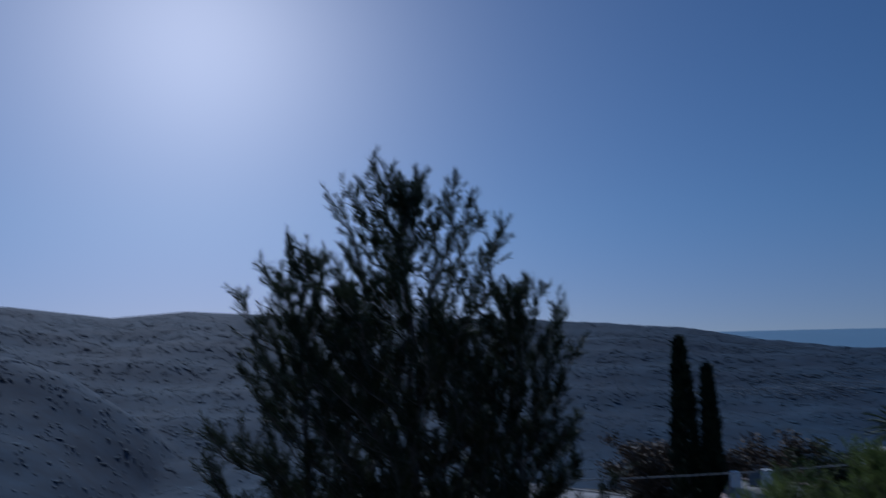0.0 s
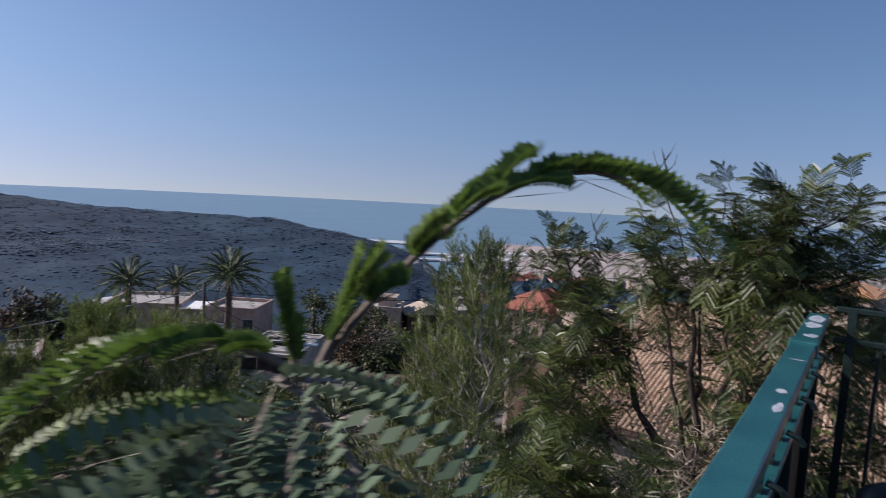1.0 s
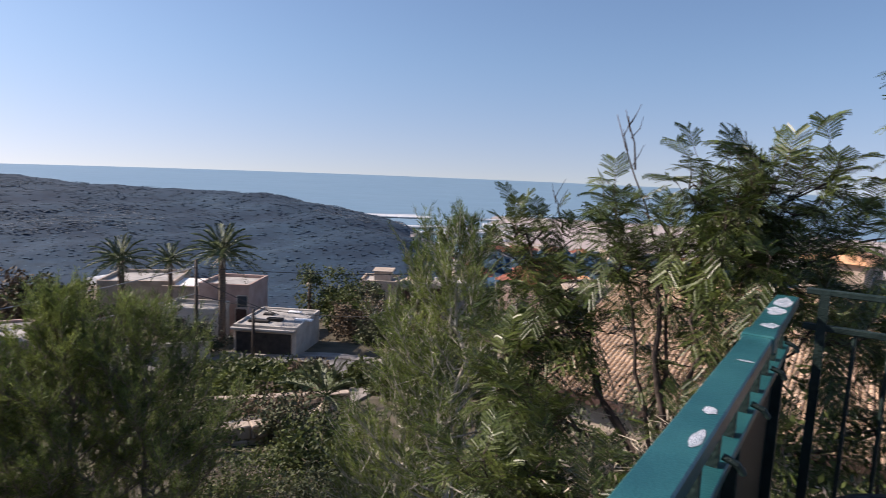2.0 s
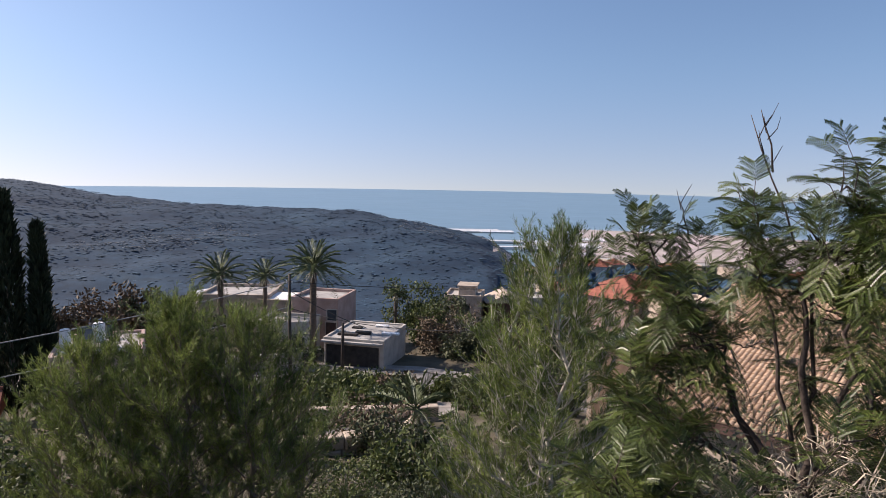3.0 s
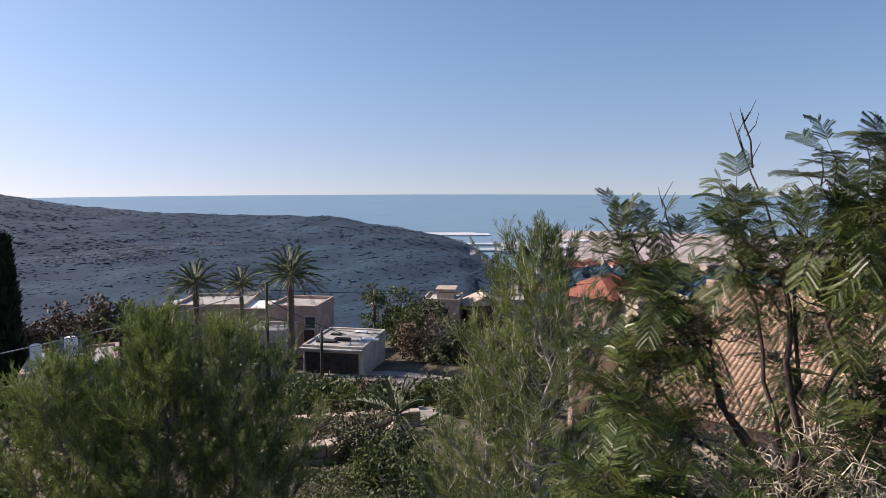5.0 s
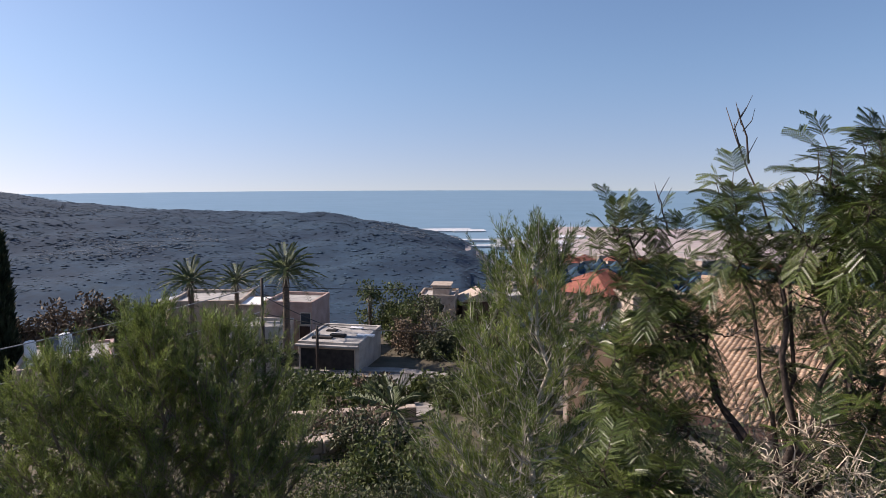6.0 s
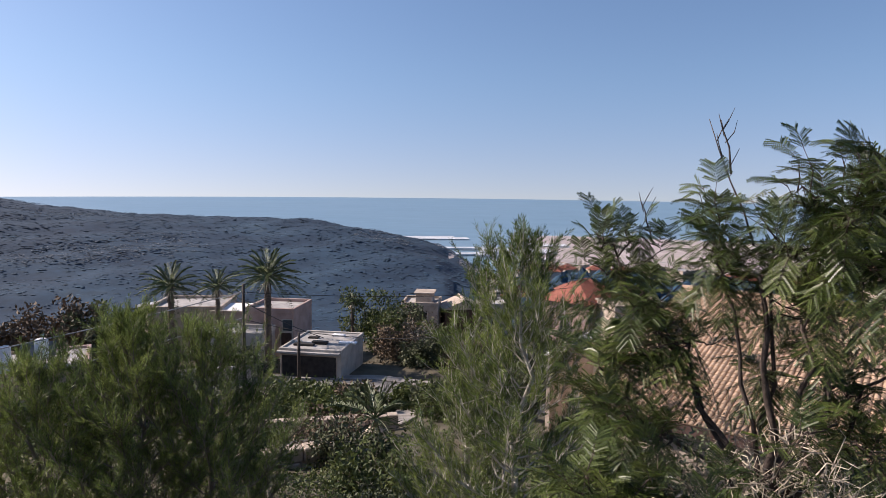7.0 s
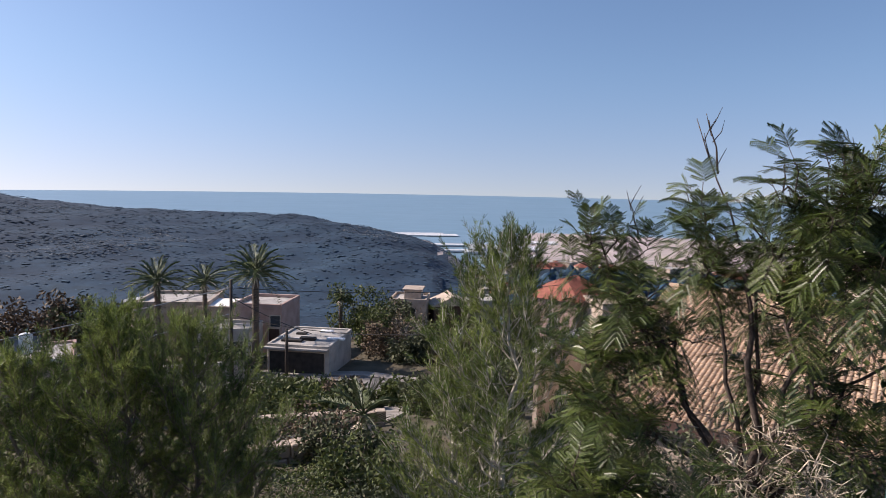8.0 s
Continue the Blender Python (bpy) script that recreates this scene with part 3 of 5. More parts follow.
def water_tank(x, y, z, r=0.34, h=0.95):
    ob = thing("water_tank", pose(x, y, z), "white cylindrical water tank on a metal stand", "tank", "roof water tanks")
    g = Geo().tube([(0, 0, 0.35), (0, 0, 0.4), (0, 0, 0.4 + h), (0, 0, 0.47 + h)], [r * 0.92, r, r, r * 0.8], 18)
    part("drum", g, M_WHITE, ob)
    part("lid", Geo().tube([(0, 0, 0.46 + h), (0, 0, 0.52 + h)], [r * 0.3, r * 0.26], 12), M_WHITE, ob)
    for a, b in ((-1, -1), (1, -1), (1, 1), (-1, 1)):
        part("leg", Geo().box(a * r * 0.6 - 0.02, b * r * 0.6 - 0.02, -0.03, a * r * 0.6 + 0.02, b * r * 0.6 + 0.02, 0.36), M_STEEL, ob)
    return ob


water_tank(-23.2, 35.6, -8.80)
water_tank(-24.6, 34.6, -8.80, 0.3, 0.75)
panel = thing("solar_heater", pose(-24.2, 36.8, -8.80, 0, 0, 30), "dark solar water heater panel on the roof", "solar panel")
part("panel", Geo().add([(-0.9, -0.5, 0.2), (0.9, -0.5, 0.2), (0.9, 0.5, 0.8), (-0.9, 0.5, 0.8), (-0.9, -0.47, 0.14), (0.9, -0.47, 0.14), (0.9, 0.53, 0.74), (-0.9, 0.53, 0.74)], [(0, 1, 2, 3), (7, 6, 5, 4), (0, 4, 5, 1), (1, 5, 6, 2), (2, 6, 7, 3), (3, 7, 4, 0)]), M_GLASS, panel)
part("stand", Geo().box(-0.85, 0.45, -0.03, -0.8, 0.5, 0.74).box(0.8, 0.45, -0.03, 0.85, 0.5, 0.74).box(-0.85, -0.45, -0.03, -0.8, -0.4, 0.17).box(0.8, -0.45, -0.03, 0.85, -0.4, 0.17), M_STEEL, panel)
house("red_roof_cottage", -30.5, 32.5, -14.2, 5.0, 4.2, 2.0, 30, M_WHITEWALL, "gable", "white cottage with a brown tiled roof below cypresses", [("f", -1, 0.6, 0.8, 1.0, M_GLASS)], roof_mat=M_RED)
house("low_white_house", -38.0, 33.5, -14.0, 8.0, 4.0, 2.4, 25, M_WHITEWALL, "flat", "long low white flat-roofed house in the trees", [("f", -2, 0.6, 0.9, 1.0, M_GLASS), ("f", 1, 0.6, 0.9, 1.0, M_GLASS)], parapet=0.15)

# houses in the middle distance
ruin = house("unfinished_house", -4.2, 83.0, -18.5, 4.6, 5.0, 4.6, -4, M_STONEWALL, "flat", "beige stone house with an unfinished upper storey", [("f", -1.2, 2.6, 0.7, 1.1, M_DARK), ("f", 0.6, 2.6, 0.7, 1.1, M_DARK), ("f", -0.4, 0.4, 0.9, 1.2, M_DARK)])
part("stair_tower", Geo().box(-0.7, -1.2, 4.6, 1.5, 1.5, 5.85), M_STONEWALL, ruin, bevel=0.03)
part("tower_roof", Geo().box(-0.9, -1.4, 5.85, 1.7, 1.7, 6.0), M_STONEWALL, ruin)
house("dark_gabled_house", 1.0, 84.0, -18.6, 4.0, 5.0, 4.0, -80, M_BROWNDOOR, "gable", "house with a dark brown gable end", [], roof_mat=M_STONEWALL, rise=1.2)
house("grey_block_house", 5.2, 88.0, -19.5, 3.5, 4.5, 4.6, 10, M_CONC, "flat", "grey concrete house half hidden by pines", [("f", 0, 1.5, 1.0, 1.1, M_DARK)])
house("red_roof_house", 12.3, 62.6, -14.6, 6.2, 5.0, 5.2, 52, M_PINKWALL, "hip", "pinkish house with a red tiled hip roof", [("f", -1.4, 2.4, 0.8, 1.6, M_DARK), ("f", 1.3, 2.6, 0.8, 1.2, M_GLASS), ("l", 0.0, 2.6, 0.9, 1.2, M_DARK)], roof_mat=M_RED, rise=1.7)
house("beige_house", 16.2, 58.5, -14.0, 5.4, 4.0, 4.7, 12, M_STONEWALL, "flat", "beige flat-roofed house beside the red roof", [("f", -1.2, 2.2, 1.1, 1.2, M_GLASS), ("f", 1.2, 2.2, 1.1, 1.2, M_DARK)], roof_mat=M_STONEWALL)
house("orange_roof_house", 24.6, 36.0, -6.9, 3.6, 3.2, 4.0, 40, M_STONEWALL, "hip", "house with a pale orange tiled roof", [("f", 0, 2.0, 1.0, 1.2, M_GLASS)], roof_mat=M_ORANGE, rise=0.7)
for k, (x, y, h, rt, wm, rm) in enumerate([(19, 80, 4.5, 20, M_WHITEWALL, M_RED), (25, 92, 5.0, -15, M_STONEWALL, M_ORANGE), (30, 78, 5.2, 10, M_WHITEWALL, M_RED), (21, 112, 5.5, 5, M_PINKWALL, M_RED), (12, 120, 5.4, -10, M_WHITEWALL, M_RED), (27, 130, 5.2, 15, M_STONEWALL, M_RED), (44, 92, 5.0, 0, M_WHITEWALL, M_ORANGE)]):
    house("village_house", x, y, lz(x, y) - 1.0, 5.6, 5.0, h - 0.8, rt, wm, "flat" if rm is M_CONC else "hip", "pale village house on the slope towards the coast", [("f", -1.8, 1.6, 1.0, 1.3, M_GLASS), ("f", 1.6, 1.6, 1.0, 1.3, M_DARK), ("l", 0, 1.6, 1.0, 1.3, M_DARK)], roof_mat=rm, group="village houses", rise=1.6)

# far town: a few shapes of house, repeated down the slope
protos = []
for k, (w, d, h, wm, rm, rf) in enumerate([(8, 7, 4.5, M_WHITEWALL, M_RED, "hip"), (9, 8, 5.5, M_WHITEWALL, M_CONC, "flat"), (7, 7, 4.5, M_STONEWALL, M_RED, "hip"), (10, 7, 6.5, M_STONEWALL, M_CONC, "flat")]):
    protos.append(house("town_house", 40 + 14 * k, 330 + 9 * k, lz(40 + 14 * k, 330 + 9 * k), w, d, h, 20 * k, wm, rf, "small pale house of the far town", [("f", -2, h - 3.5, 1.4, 1.6, M_DARK), ("f", 2, h - 3.5, 1.4, 1.6, M_DARK)], roof_mat=rm, group="far town houses", rise=2.2))
r3 = random.Random(5)
for k in range(110):
    a = radians(r3.uniform(2.5, 34) if k > 40 else r3.uniform(3, 13))
    r = 230 + 560 * r3.random() ** 0.8
    x, y = r * math.sin(a), r * math.cos(a)
    copy_thing(protos[r3.randrange(4)], pose(x, y, lz(x, y) - 0.8, 0, 0, r3.uniform(0, 360)))

# coastal plain: film-covered beds, a pale pond, packing sheds
for k, (az, r, w, d, h, rot) in enumerate([(-2.6, 1400, 130, 60, 1.5, 8), (-0.2, 1390, 70, 40, 1.5, 8), (1.6, 1180, 120, 25, 3, 4), (5.6, 1130, 130, 60, 4, -3), (8.0, 1250, 90, 40, 4, -3), (3.6, 1060, 60, 20, 4, 0), (0.5, 1080, 90, 16, 3, 10), (4.6, 980, 40, 16, 4, 5), (7.0, 1010, 50, 14, 4, 5), (6.2, 1380, 60, 12, 3, 0)]):
    x, y = r * math.sin(radians(az)), r * math.cos(radians(az))
    ob = thing("greenhouse", pose(x, y, -120.8, 0, 0, rot), "long white film-covered greenhouse on the coastal plain", "greenhouse", "coastal greenhouses")
    nb = max(1, int(d / 14))
    for i in range(nb):
        y0 = -d / 2 + i * d / nb
        y1 = y0 + d / nb - 0.6
        g = Geo().add([(sx_ * w / 2, yy, zz) for sx_ in (-1, 1) for yy, zz in ((y0, 0), (y0, h), ((y0 + y1) / 2, h + 1.2), (y1, h), (y1, 0))], [(0, 1, 6, 5), (1, 2, 7, 6), (2, 3, 8, 7), (3, 4, 9, 8), (4, 3, 2, 1, 0), (5, 6, 7, 8, 9)])
        part("bay", g, M_SHEET, ob)

# ---- roads and paths ----
def ribbon(name, pts, width, material, label, lift=0.10):
    g = Geo()
    P = [Vector((x, y, 0)) for x, y in pts]
    Q = []
    for i in range(len(P) - 1):
        Q += [P[i].lerp(P[i + 1], k / 8) for k in range(8)]
    Q.append(P[-1])
    vs = []
    for i, p in enumerate(Q):
        d = (Q[min(i + 1, len(Q) - 1)] - Q[max(i - 1, 0)]).normalized()
        s = Vector((-d.y, d.x, 0)) * width / 2
        for e in (p + s, p - s):
            vs.append((e.x, e.y, max(lz(e.x, e.y), lz(p.x, p.y) - 0.1) + lift))
        for e in (p + s, p - s):
            vs.append((e.x, e.y, lz(e.x, e.y) - 0.5))
    f = []
    for i in range(len(Q) - 1):
        a, b = 4 * i, 4 * i + 4
        f += [(a, a + 1, b + 1, b), (a, b, b + 2, a + 2), (a + 1, a + 3, b + 3, b + 1)]
    g.add(vs, f)
    return tagged(part(name, g, material), label, "road" if "road" in name else "path", kind="structure")


ribbon("road", [(-40, 43), (-26, 46.5), (-15, 48.0), (-6, 47.5), (2, 44), (8, 37), (11, 28)], 4.4, M_ROAD, "grey asphalt village road winding past the houses")
ribbon("pavement", [(-16, 50.6), (-6, 50.4), (1, 47.5)], 1.3, M_PAVE, "pale paved kerbside strip along the road", 0.22)
ribbon("road_drive", [(-3.5, 46), (-3.0, 38), (-3.6, 31), (-6.0, 24)], 2.6, M_PAVE, "pale concrete drive between shrubs", 0.12)
for k, (x, y, z, l, rot, hh) in enumerate([(-5.4, 20.0, -7.6, 4.2, 24, 0.9), (-5.6, 28.5, -9.9, 6.0, 12, 1.0)]):
    ob = thing("retaining_wall", pose(x, y, z, 0, 0, rot), "low pale stone retaining wall among shrubs", "wall", "retaining walls")
    n = int(l / 0.5)
    for i in range(n):
        for c in range(2):
            hgt = hh / 2
            j = 0.03 * ((i * 7 + c * 3) % 5)
            part("stone", Geo().box(-l / 2 + i * l / n + 0.012 + (0.1 if c else 0), -0.22 - j, c * hgt, -l / 2 + (i + 1) * l / n - 0.012 + (0.1 if c else 0), 0.22, (c + 1) * hgt - 0.02), M_STONEWALL, ob, bevel=0.03)

# ---- plants ----
def rand_dirs(n, up=0.0):
    v = rng.normal(size=(n, 3))
    v[:, 2] += up
    return units(v)


def side_of(d):
    s = np.cross(d, rng.normal(size=d.shape))
    return units(s)


def wobble(p0, p1, n, amp, sag=0.0):
    """Points from p0 to p1 that wander a little."""
    p0, p1 = np.asarray(p0, float), np.asarray(p1, float)
    t = np.linspace(0, 1, n)[:, None]
    off = rng.normal(size=(n, 3)) * amp
    off[0] = off[-1] = 0
    q = p0 + (p1 - p0) * t + off
    q[:, 2] += (sag * t * (1 - t) * 4)[:, 0]
    return q


def needles(g, roots, tips, per, length, width, spread=0.6):
    """Bottle-brush shoots: needles that point forward along each twig."""
    roots, tips = np.repeat(np.asarray(roots), per, 0), np.repeat(np.asarray(tips), per, 0)
    t = rng.uniform(0.2, 1.0, (len(roots), 1))
    axis = units(tips - roots)
    d = units(axis + side_of(axis) * rng.uniform(0.25, 1.0, (len(axis), 1)) * spread * 1.5 * (1.15 - 0.5 * t))
    g.quads(roots + (tips - roots) * t, d, side_of(d), length * rng.uniform(0.6, 1.1, len(roots)), width)


def pine(base, height, radius, n_branch, per, label, leaf_mat, bark=None, shape=None, n_len=0.10, n_wid=0.0045, lean=(0, 0), seeds=6, bare=0.08, top_shoots=3):
    ob = thing("pine_tree", pose(*base), label, "tree")
    top = np.array([lean[0], lean[1], height])
    trunk = wobble((0, 0, -0.8), top, 12, 0.05)
    wood = Geo()
    r0 = 0.015 * height
    wood.tube(trunk, [r0 * (1 - 0.93 * i / 11) + 0.004 for i in range(12)], 7)
    limbs = Geo()
    roots, tips = [], []
    shape = shape or (lambda u: (1 - u) ** 0.75)
    for i in range(n_branch):
        u = bare + (1 - bare) * (i + rng.random()) / n_branch
        p0 = np.array([np.interp(u * height, trunk[:, 2], trunk[:, k]) for k in range(3)])
        a = i * 2.39996 + rng.uniform(-0.4, 0.4)
        L = max(0.15, radius * shape(u) * rng.uniform(0.65, 1.12))
        el = radians(15 + 45 * u + rng.uniform(-10, 12))
        p1 = p0 + np.array([math.cos(a) * math.cos(el), math.sin(a) * math.cos(el), math.sin(el)]) * L
        p1[2] += 0.12 * L
        path = wobble(p0, p1, 6, 0.03 * L, -0.12 * L)
        rb = max(0.006, 0.22 * r0 * (1 - u) + 0.006)
        limbs.tube(path, [rb * (1 - 0.14 * k) for k in range(6)], 4)
        nsub = max(5, int(seeds * 2.0 * L / 0.8))
        for k in range(nsub):
            w = 0.3 + 0.7 * (k + rng.random()) / nsub
            f = w * 5
            i0 = min(4, int(f))
            q0 = path[i0] + (path[i0 + 1] - path[i0]) * (f - i0)
            main = units((p1 - p0)[None])[0]
            dd = units((main * 0.5 + rng.normal(size=3) * 0.42 + (0, 0, 0.75))[None])[0]
            sl = rng.uniform(0.18, 0.46) * (0.6 + 0.5 * L / max(radius, 0.1))
            q1 = q0 + dd * sl
            limbs.tube([q0, (q0 + q1) / 2 + rng.normal(size=3) * 0.02, q1], [rb * 0.35, rb * 0.28, 0.002], 3)
            roots.append(q0)
            tips.append(q1)
        roots.append(p1 - units((p1 - p0)[None])[0] * 0.2)
        tips.append(p1)
    for k in range(top_shoots):
        b = top + rng.normal(size=3) * (0.14, 0.14, 0.05)
        e = b + np.array([rng.normal() * 0.10, rng.normal() * 0.10, rng.uniform(0.25, 0.5)])
        limbs.tube([top + (0, 0, -0.5), b, e], [0.012, 0.008, 0.003], 4)
        roots.append(b)
        tips.append(e)
    leaves = Geo()
    needles(leaves, roots, tips, int(per * 3.0), n_len, n_wid * 1.4, 0.8)
    part("trunk", wood, bark or M_BARK, ob, smooth=True)
    part("branchwork", limbs, bark or M_BARK, ob)
    part("crown", leaves, leaf_mat, ob)
    return ob


def bush(name, base, size, n_stem, n_leaf, leaf, leaf_mat, label, category="shrub", bark=None, wide=0.45, hollow=0.5, group=""):
    """A branching shrub or round-headed tree: size is its half width, half depth and height."""
    ob = thing(name, pose(*base), label, category, group)
    wood, leaves = Geo(), Geo()
    ends = []
    for i in range(n_stem):
        a = rng.uniform(0, 6.283)
        q = rng.uniform(0.2, 1.0) ** 0.6
        end = np.array([math.cos(a) * size[0] * q, math.sin(a) * size[1] * q, size[2] * (1 - 0.75 * q * q) * rng.uniform(0.55, 1.0)])
        path = wobble((rng.normal() * 0.06, rng.normal() * 0.06, -0.3), end, 6, 0.05 * size[2], 0.1 * size[2])
        wood.tube(path, [0.012 * size[2] * (1 - 0.15 * k) + 0.004 for k in range(6)], 4)
        for k in range(5):
            e2 = path[2 + k % 4] + rng.normal(size=3) * np.array(size) * 0.24
            e2[2] = min(e2[2], size[2] * rng.uniform(0.8, 1.0))
            wood.tube([path[1 + k % 4], (path[1 + k % 4] + e2) / 2, e2], [0.007, 0.005, 0.003], 3)
            ends.append(e2)
        ends.append(end)
    ends = np.array(ends)
    c = ends[rng.integers(0, len(ends), n_leaf)]
    c = c + np.clip(rng.normal(size=c.shape), -1.6, 1.6) * np.array([size[0] * 0.13, size[1] * 0.13, min(size[2] * 0.1, 0.35)])
    c[:, 2] = np.maximum(c[:, 2], 0.02)
    d = rand_dirs(n_leaf, 0.35)
    leaves.quads(c, d, side_of(d), leaf * rng.uniform(0.6, 1.2, n_leaf), leaf * wide)
    part("branchwork", wood, bark or M_BARK, ob)
    part("foliage", leaves, leaf_mat, ob)
    return ob


def feather_leaf(g, stems, p0, d, length, pairs=6, pinna=0.085, leaflets=10, fold=0.0, droop=0.5, leaflet=0.013, wide=0.7, grow=False):
    """A twice-feathered leaf: a midrib with pairs of side ribs, each lined with small leaflets."""
    d = np.asarray(d, float)
    side = np.cross(d, (0, 0, 1.0))
    side = side / max(np.linalg.norm(side), 1e-6)
    upv = np.cross(side, d)
    t = np.linspace(0, 1, pairs + 2)[:, None]
    mid = p0 + d * length * t + np.array([0, 0, -1.0]) * (droop * length * t ** 2 * 0.55)
    stems.tube(mid, [0.0022 - 0.0013 * k / (pairs + 1) for k in range(pairs + 2)], 3)
    C, D, S = [], [], []
    for k in range(1, pairs + 2):
        axis = units((mid[k] - mid[k - 1])[None])[0]
        for sg in (-1, 1):
            lp = pinna * (0.75 + 0.45 * math.sin(math.pi * k / (pairs + 1.5))) * rng.uniform(0.85, 1.1)
            if grow:
                lp = pinna * (0.3 + 0.75 * k / (pairs + 1)) * rng.uniform(0.85, 1.1)
            open_ = (1 - fold) * (1.0 - 0.45 * k / (pairs + 1))
            pd = units((axis * (0.55 + 0.5 * fold) + side * sg * open_ + upv * rng.normal() * 0.12)[None])[0]
            q = np.linspace(0.08, 1, leaflets)[:, None]
            line = mid[k] + pd * lp * q + np.array([0, 0, -1.0]) * (droop * lp * 0.4 * q ** 2)
            ps = units(np.cross(pd, upv + 0.25 * rng.normal(size=3))[None])[0]
            nv = np.cross(ps, pd)
            for s2 in (-1, 1):
                dd = units(pd * 0.55 + ps * s2 * (1 - 0.5 * fold) + nv * (0.25 + 0.5 * fold) + np.zeros((leaflets, 3)))
                C.append(line)
                D.append(dd)
                S.append(np.tile(units((pd - dd[0] * np.dot(pd, dd[0]))[None])[0], (leaflets, 1)))
            e = units((line[-1] - mid[k])[None])
            stems.quads([mid[k]], e, np.cross(e, upv[None]), np.linalg.norm(line[-1] - mid[k]), 0.0022)
    C, D, S = np.concatenate(C), np.concatenate(D), np.concatenate(S)
    g.quads(C, D, S, leaflet * rng.uniform(0.85, 1.1, len(C)), leaflet * wide)


def shoot(g, stems, path, r0, n_leaf, length, **kw):
    stems.tube(path, [r0 * (1 - 0.75 * k / (len(path) - 1)) for k in range(len(path))], 5)
    path = np.asarray(path)
    total = np.linalg.norm(path[-1] - path[0])
    for i in range(n_leaf):
        f = (len(path) - 1) * max(0.02, 1 - (0.01 + 0.085 * i) / total) - 0.01
        i0 = int(f)
        p = path[i0] + (path[i0 + 1] - path[i0]) * (f - i0)
        ax = units((path[i0 + 1] - path[i0])[None])[0]
        a = i * 2.4 + rng.uniform(-0.4, 0.4)
        o = units((np.cross(ax, (math.cos(a), math.sin(a), 0.2)) + rng.normal(size=3) * 0.3)[None])[0]
        up = 0.8 - 0.6 * min(1.0, i / 5) + rng.uniform(-0.2, 0.2)
        feather_leaf(g, stems, p, units((o + ax * up)[None])[0], length * rng.uniform(0.75, 1.1) * (0.55 + 0.45 * min(1, i / 3)), **kw)


# feathery trees outside the railing
def outside(p, gap=0.1):
    v = Vector((p[0], p[1], 0)) - CORNER
    return (-v.dot(E2)) > gap or v.dot(E1) > gap


def feather_tree(base, stems_to, clumps, label, leaf_mat=None, length=0.29, extra=(), fork=None):
    """Main stems fan out from the base; a limb goes from the nearest stem to each clump: centre, half sizes, shoots, leaves a shoot."""
    ob = thing("feather_leaf_tree", pose(*base), label, "tree")
    b = np.array(base)
    wood, leaves = Geo(), Geo()
    nodes = []
    root = np.zeros(3)
    if fork is not None:
        root = np.array(fork) - b
        wood.tube(wobble((0, 0, 0), root, 6, 0.04), [0.06 - 0.004 * k for k in range(6)], 7)
    for end, r0 in stems_to:
        path = wobble(root, np.array(end) - b, 9, 0.03, 0.04)
        wood.tube(path, [r0 * (1 - 0.075 * k) for k in range(9)], 6)
        nodes += [(q, r0 * (1 - 0.075 * k)) for k, q in enumerate(path) if k > 2]
    for c, half, n_shoot, n_leaf in clumps:
        c = np.array(c) - b
        q, r0 = min(nodes, key=lambda n: np.linalg.norm((n[0] - c) * (1, 1, 0.6)) + (0.0 if n[0][2] < c[2] else 0.5))
        hub = c - (0, 0, half[2] * 0.6)
        limb = wobble(q, hub, 5, 0.02)
        wood.tube(limb, [min(r0, 0.014) * (1 - 0.12 * k) for k in range(5)], 5)
        for i in range(n_shoot):
            tip = c + rng.uniform(-1, 1, 3) * half * (1.35, 1.35, 1.15)
            if not outside(tip + b, 0.22):
                continue
            k0 = limb[2 + i % 3]
            d = (tip - k0) * (1, 1, 0.4)
            mid = k0 + d * 0.5
            path = wobble(k0, tip, 5, 0.02, -0.05)
            path[2] = path[2] * 0.6 + mid * 0.4
            shoot(leaves, wood, path, 0.006, n_leaf, length, leaflets=11, pinna=0.085, leaflet=0.0135, wide=0.55, pairs=6, droop=rng.uniform(0.2, 0.6), fold=0.12)
    for p0, p1 in extra:
        p0, p1 = np.array(p0) - b, np.array(p1) - b
        wood.tube(wobble(p0, p1, 5, 0.010), [0.007, 0.006, 0.005, 0.004, 0.002], 5)
        for k in range(3):
            q = p0 + (p1 - p0) * (0.58 + 0.12 * k)
            e = q + np.array([(-1) ** k * 0.05 + 0.02, 0.02, 0.13])
            wood.tube([q, (q + e) / 2 + rng.normal(size=3) * 0.006, e], [0.0035, 0.0028, 0.0014], 4)
    part("branchwork", wood, M_DARKBARK, ob, smooth=True)
    part("crown", leaves, leaf_mat or M_LEUC, ob)
    return ob


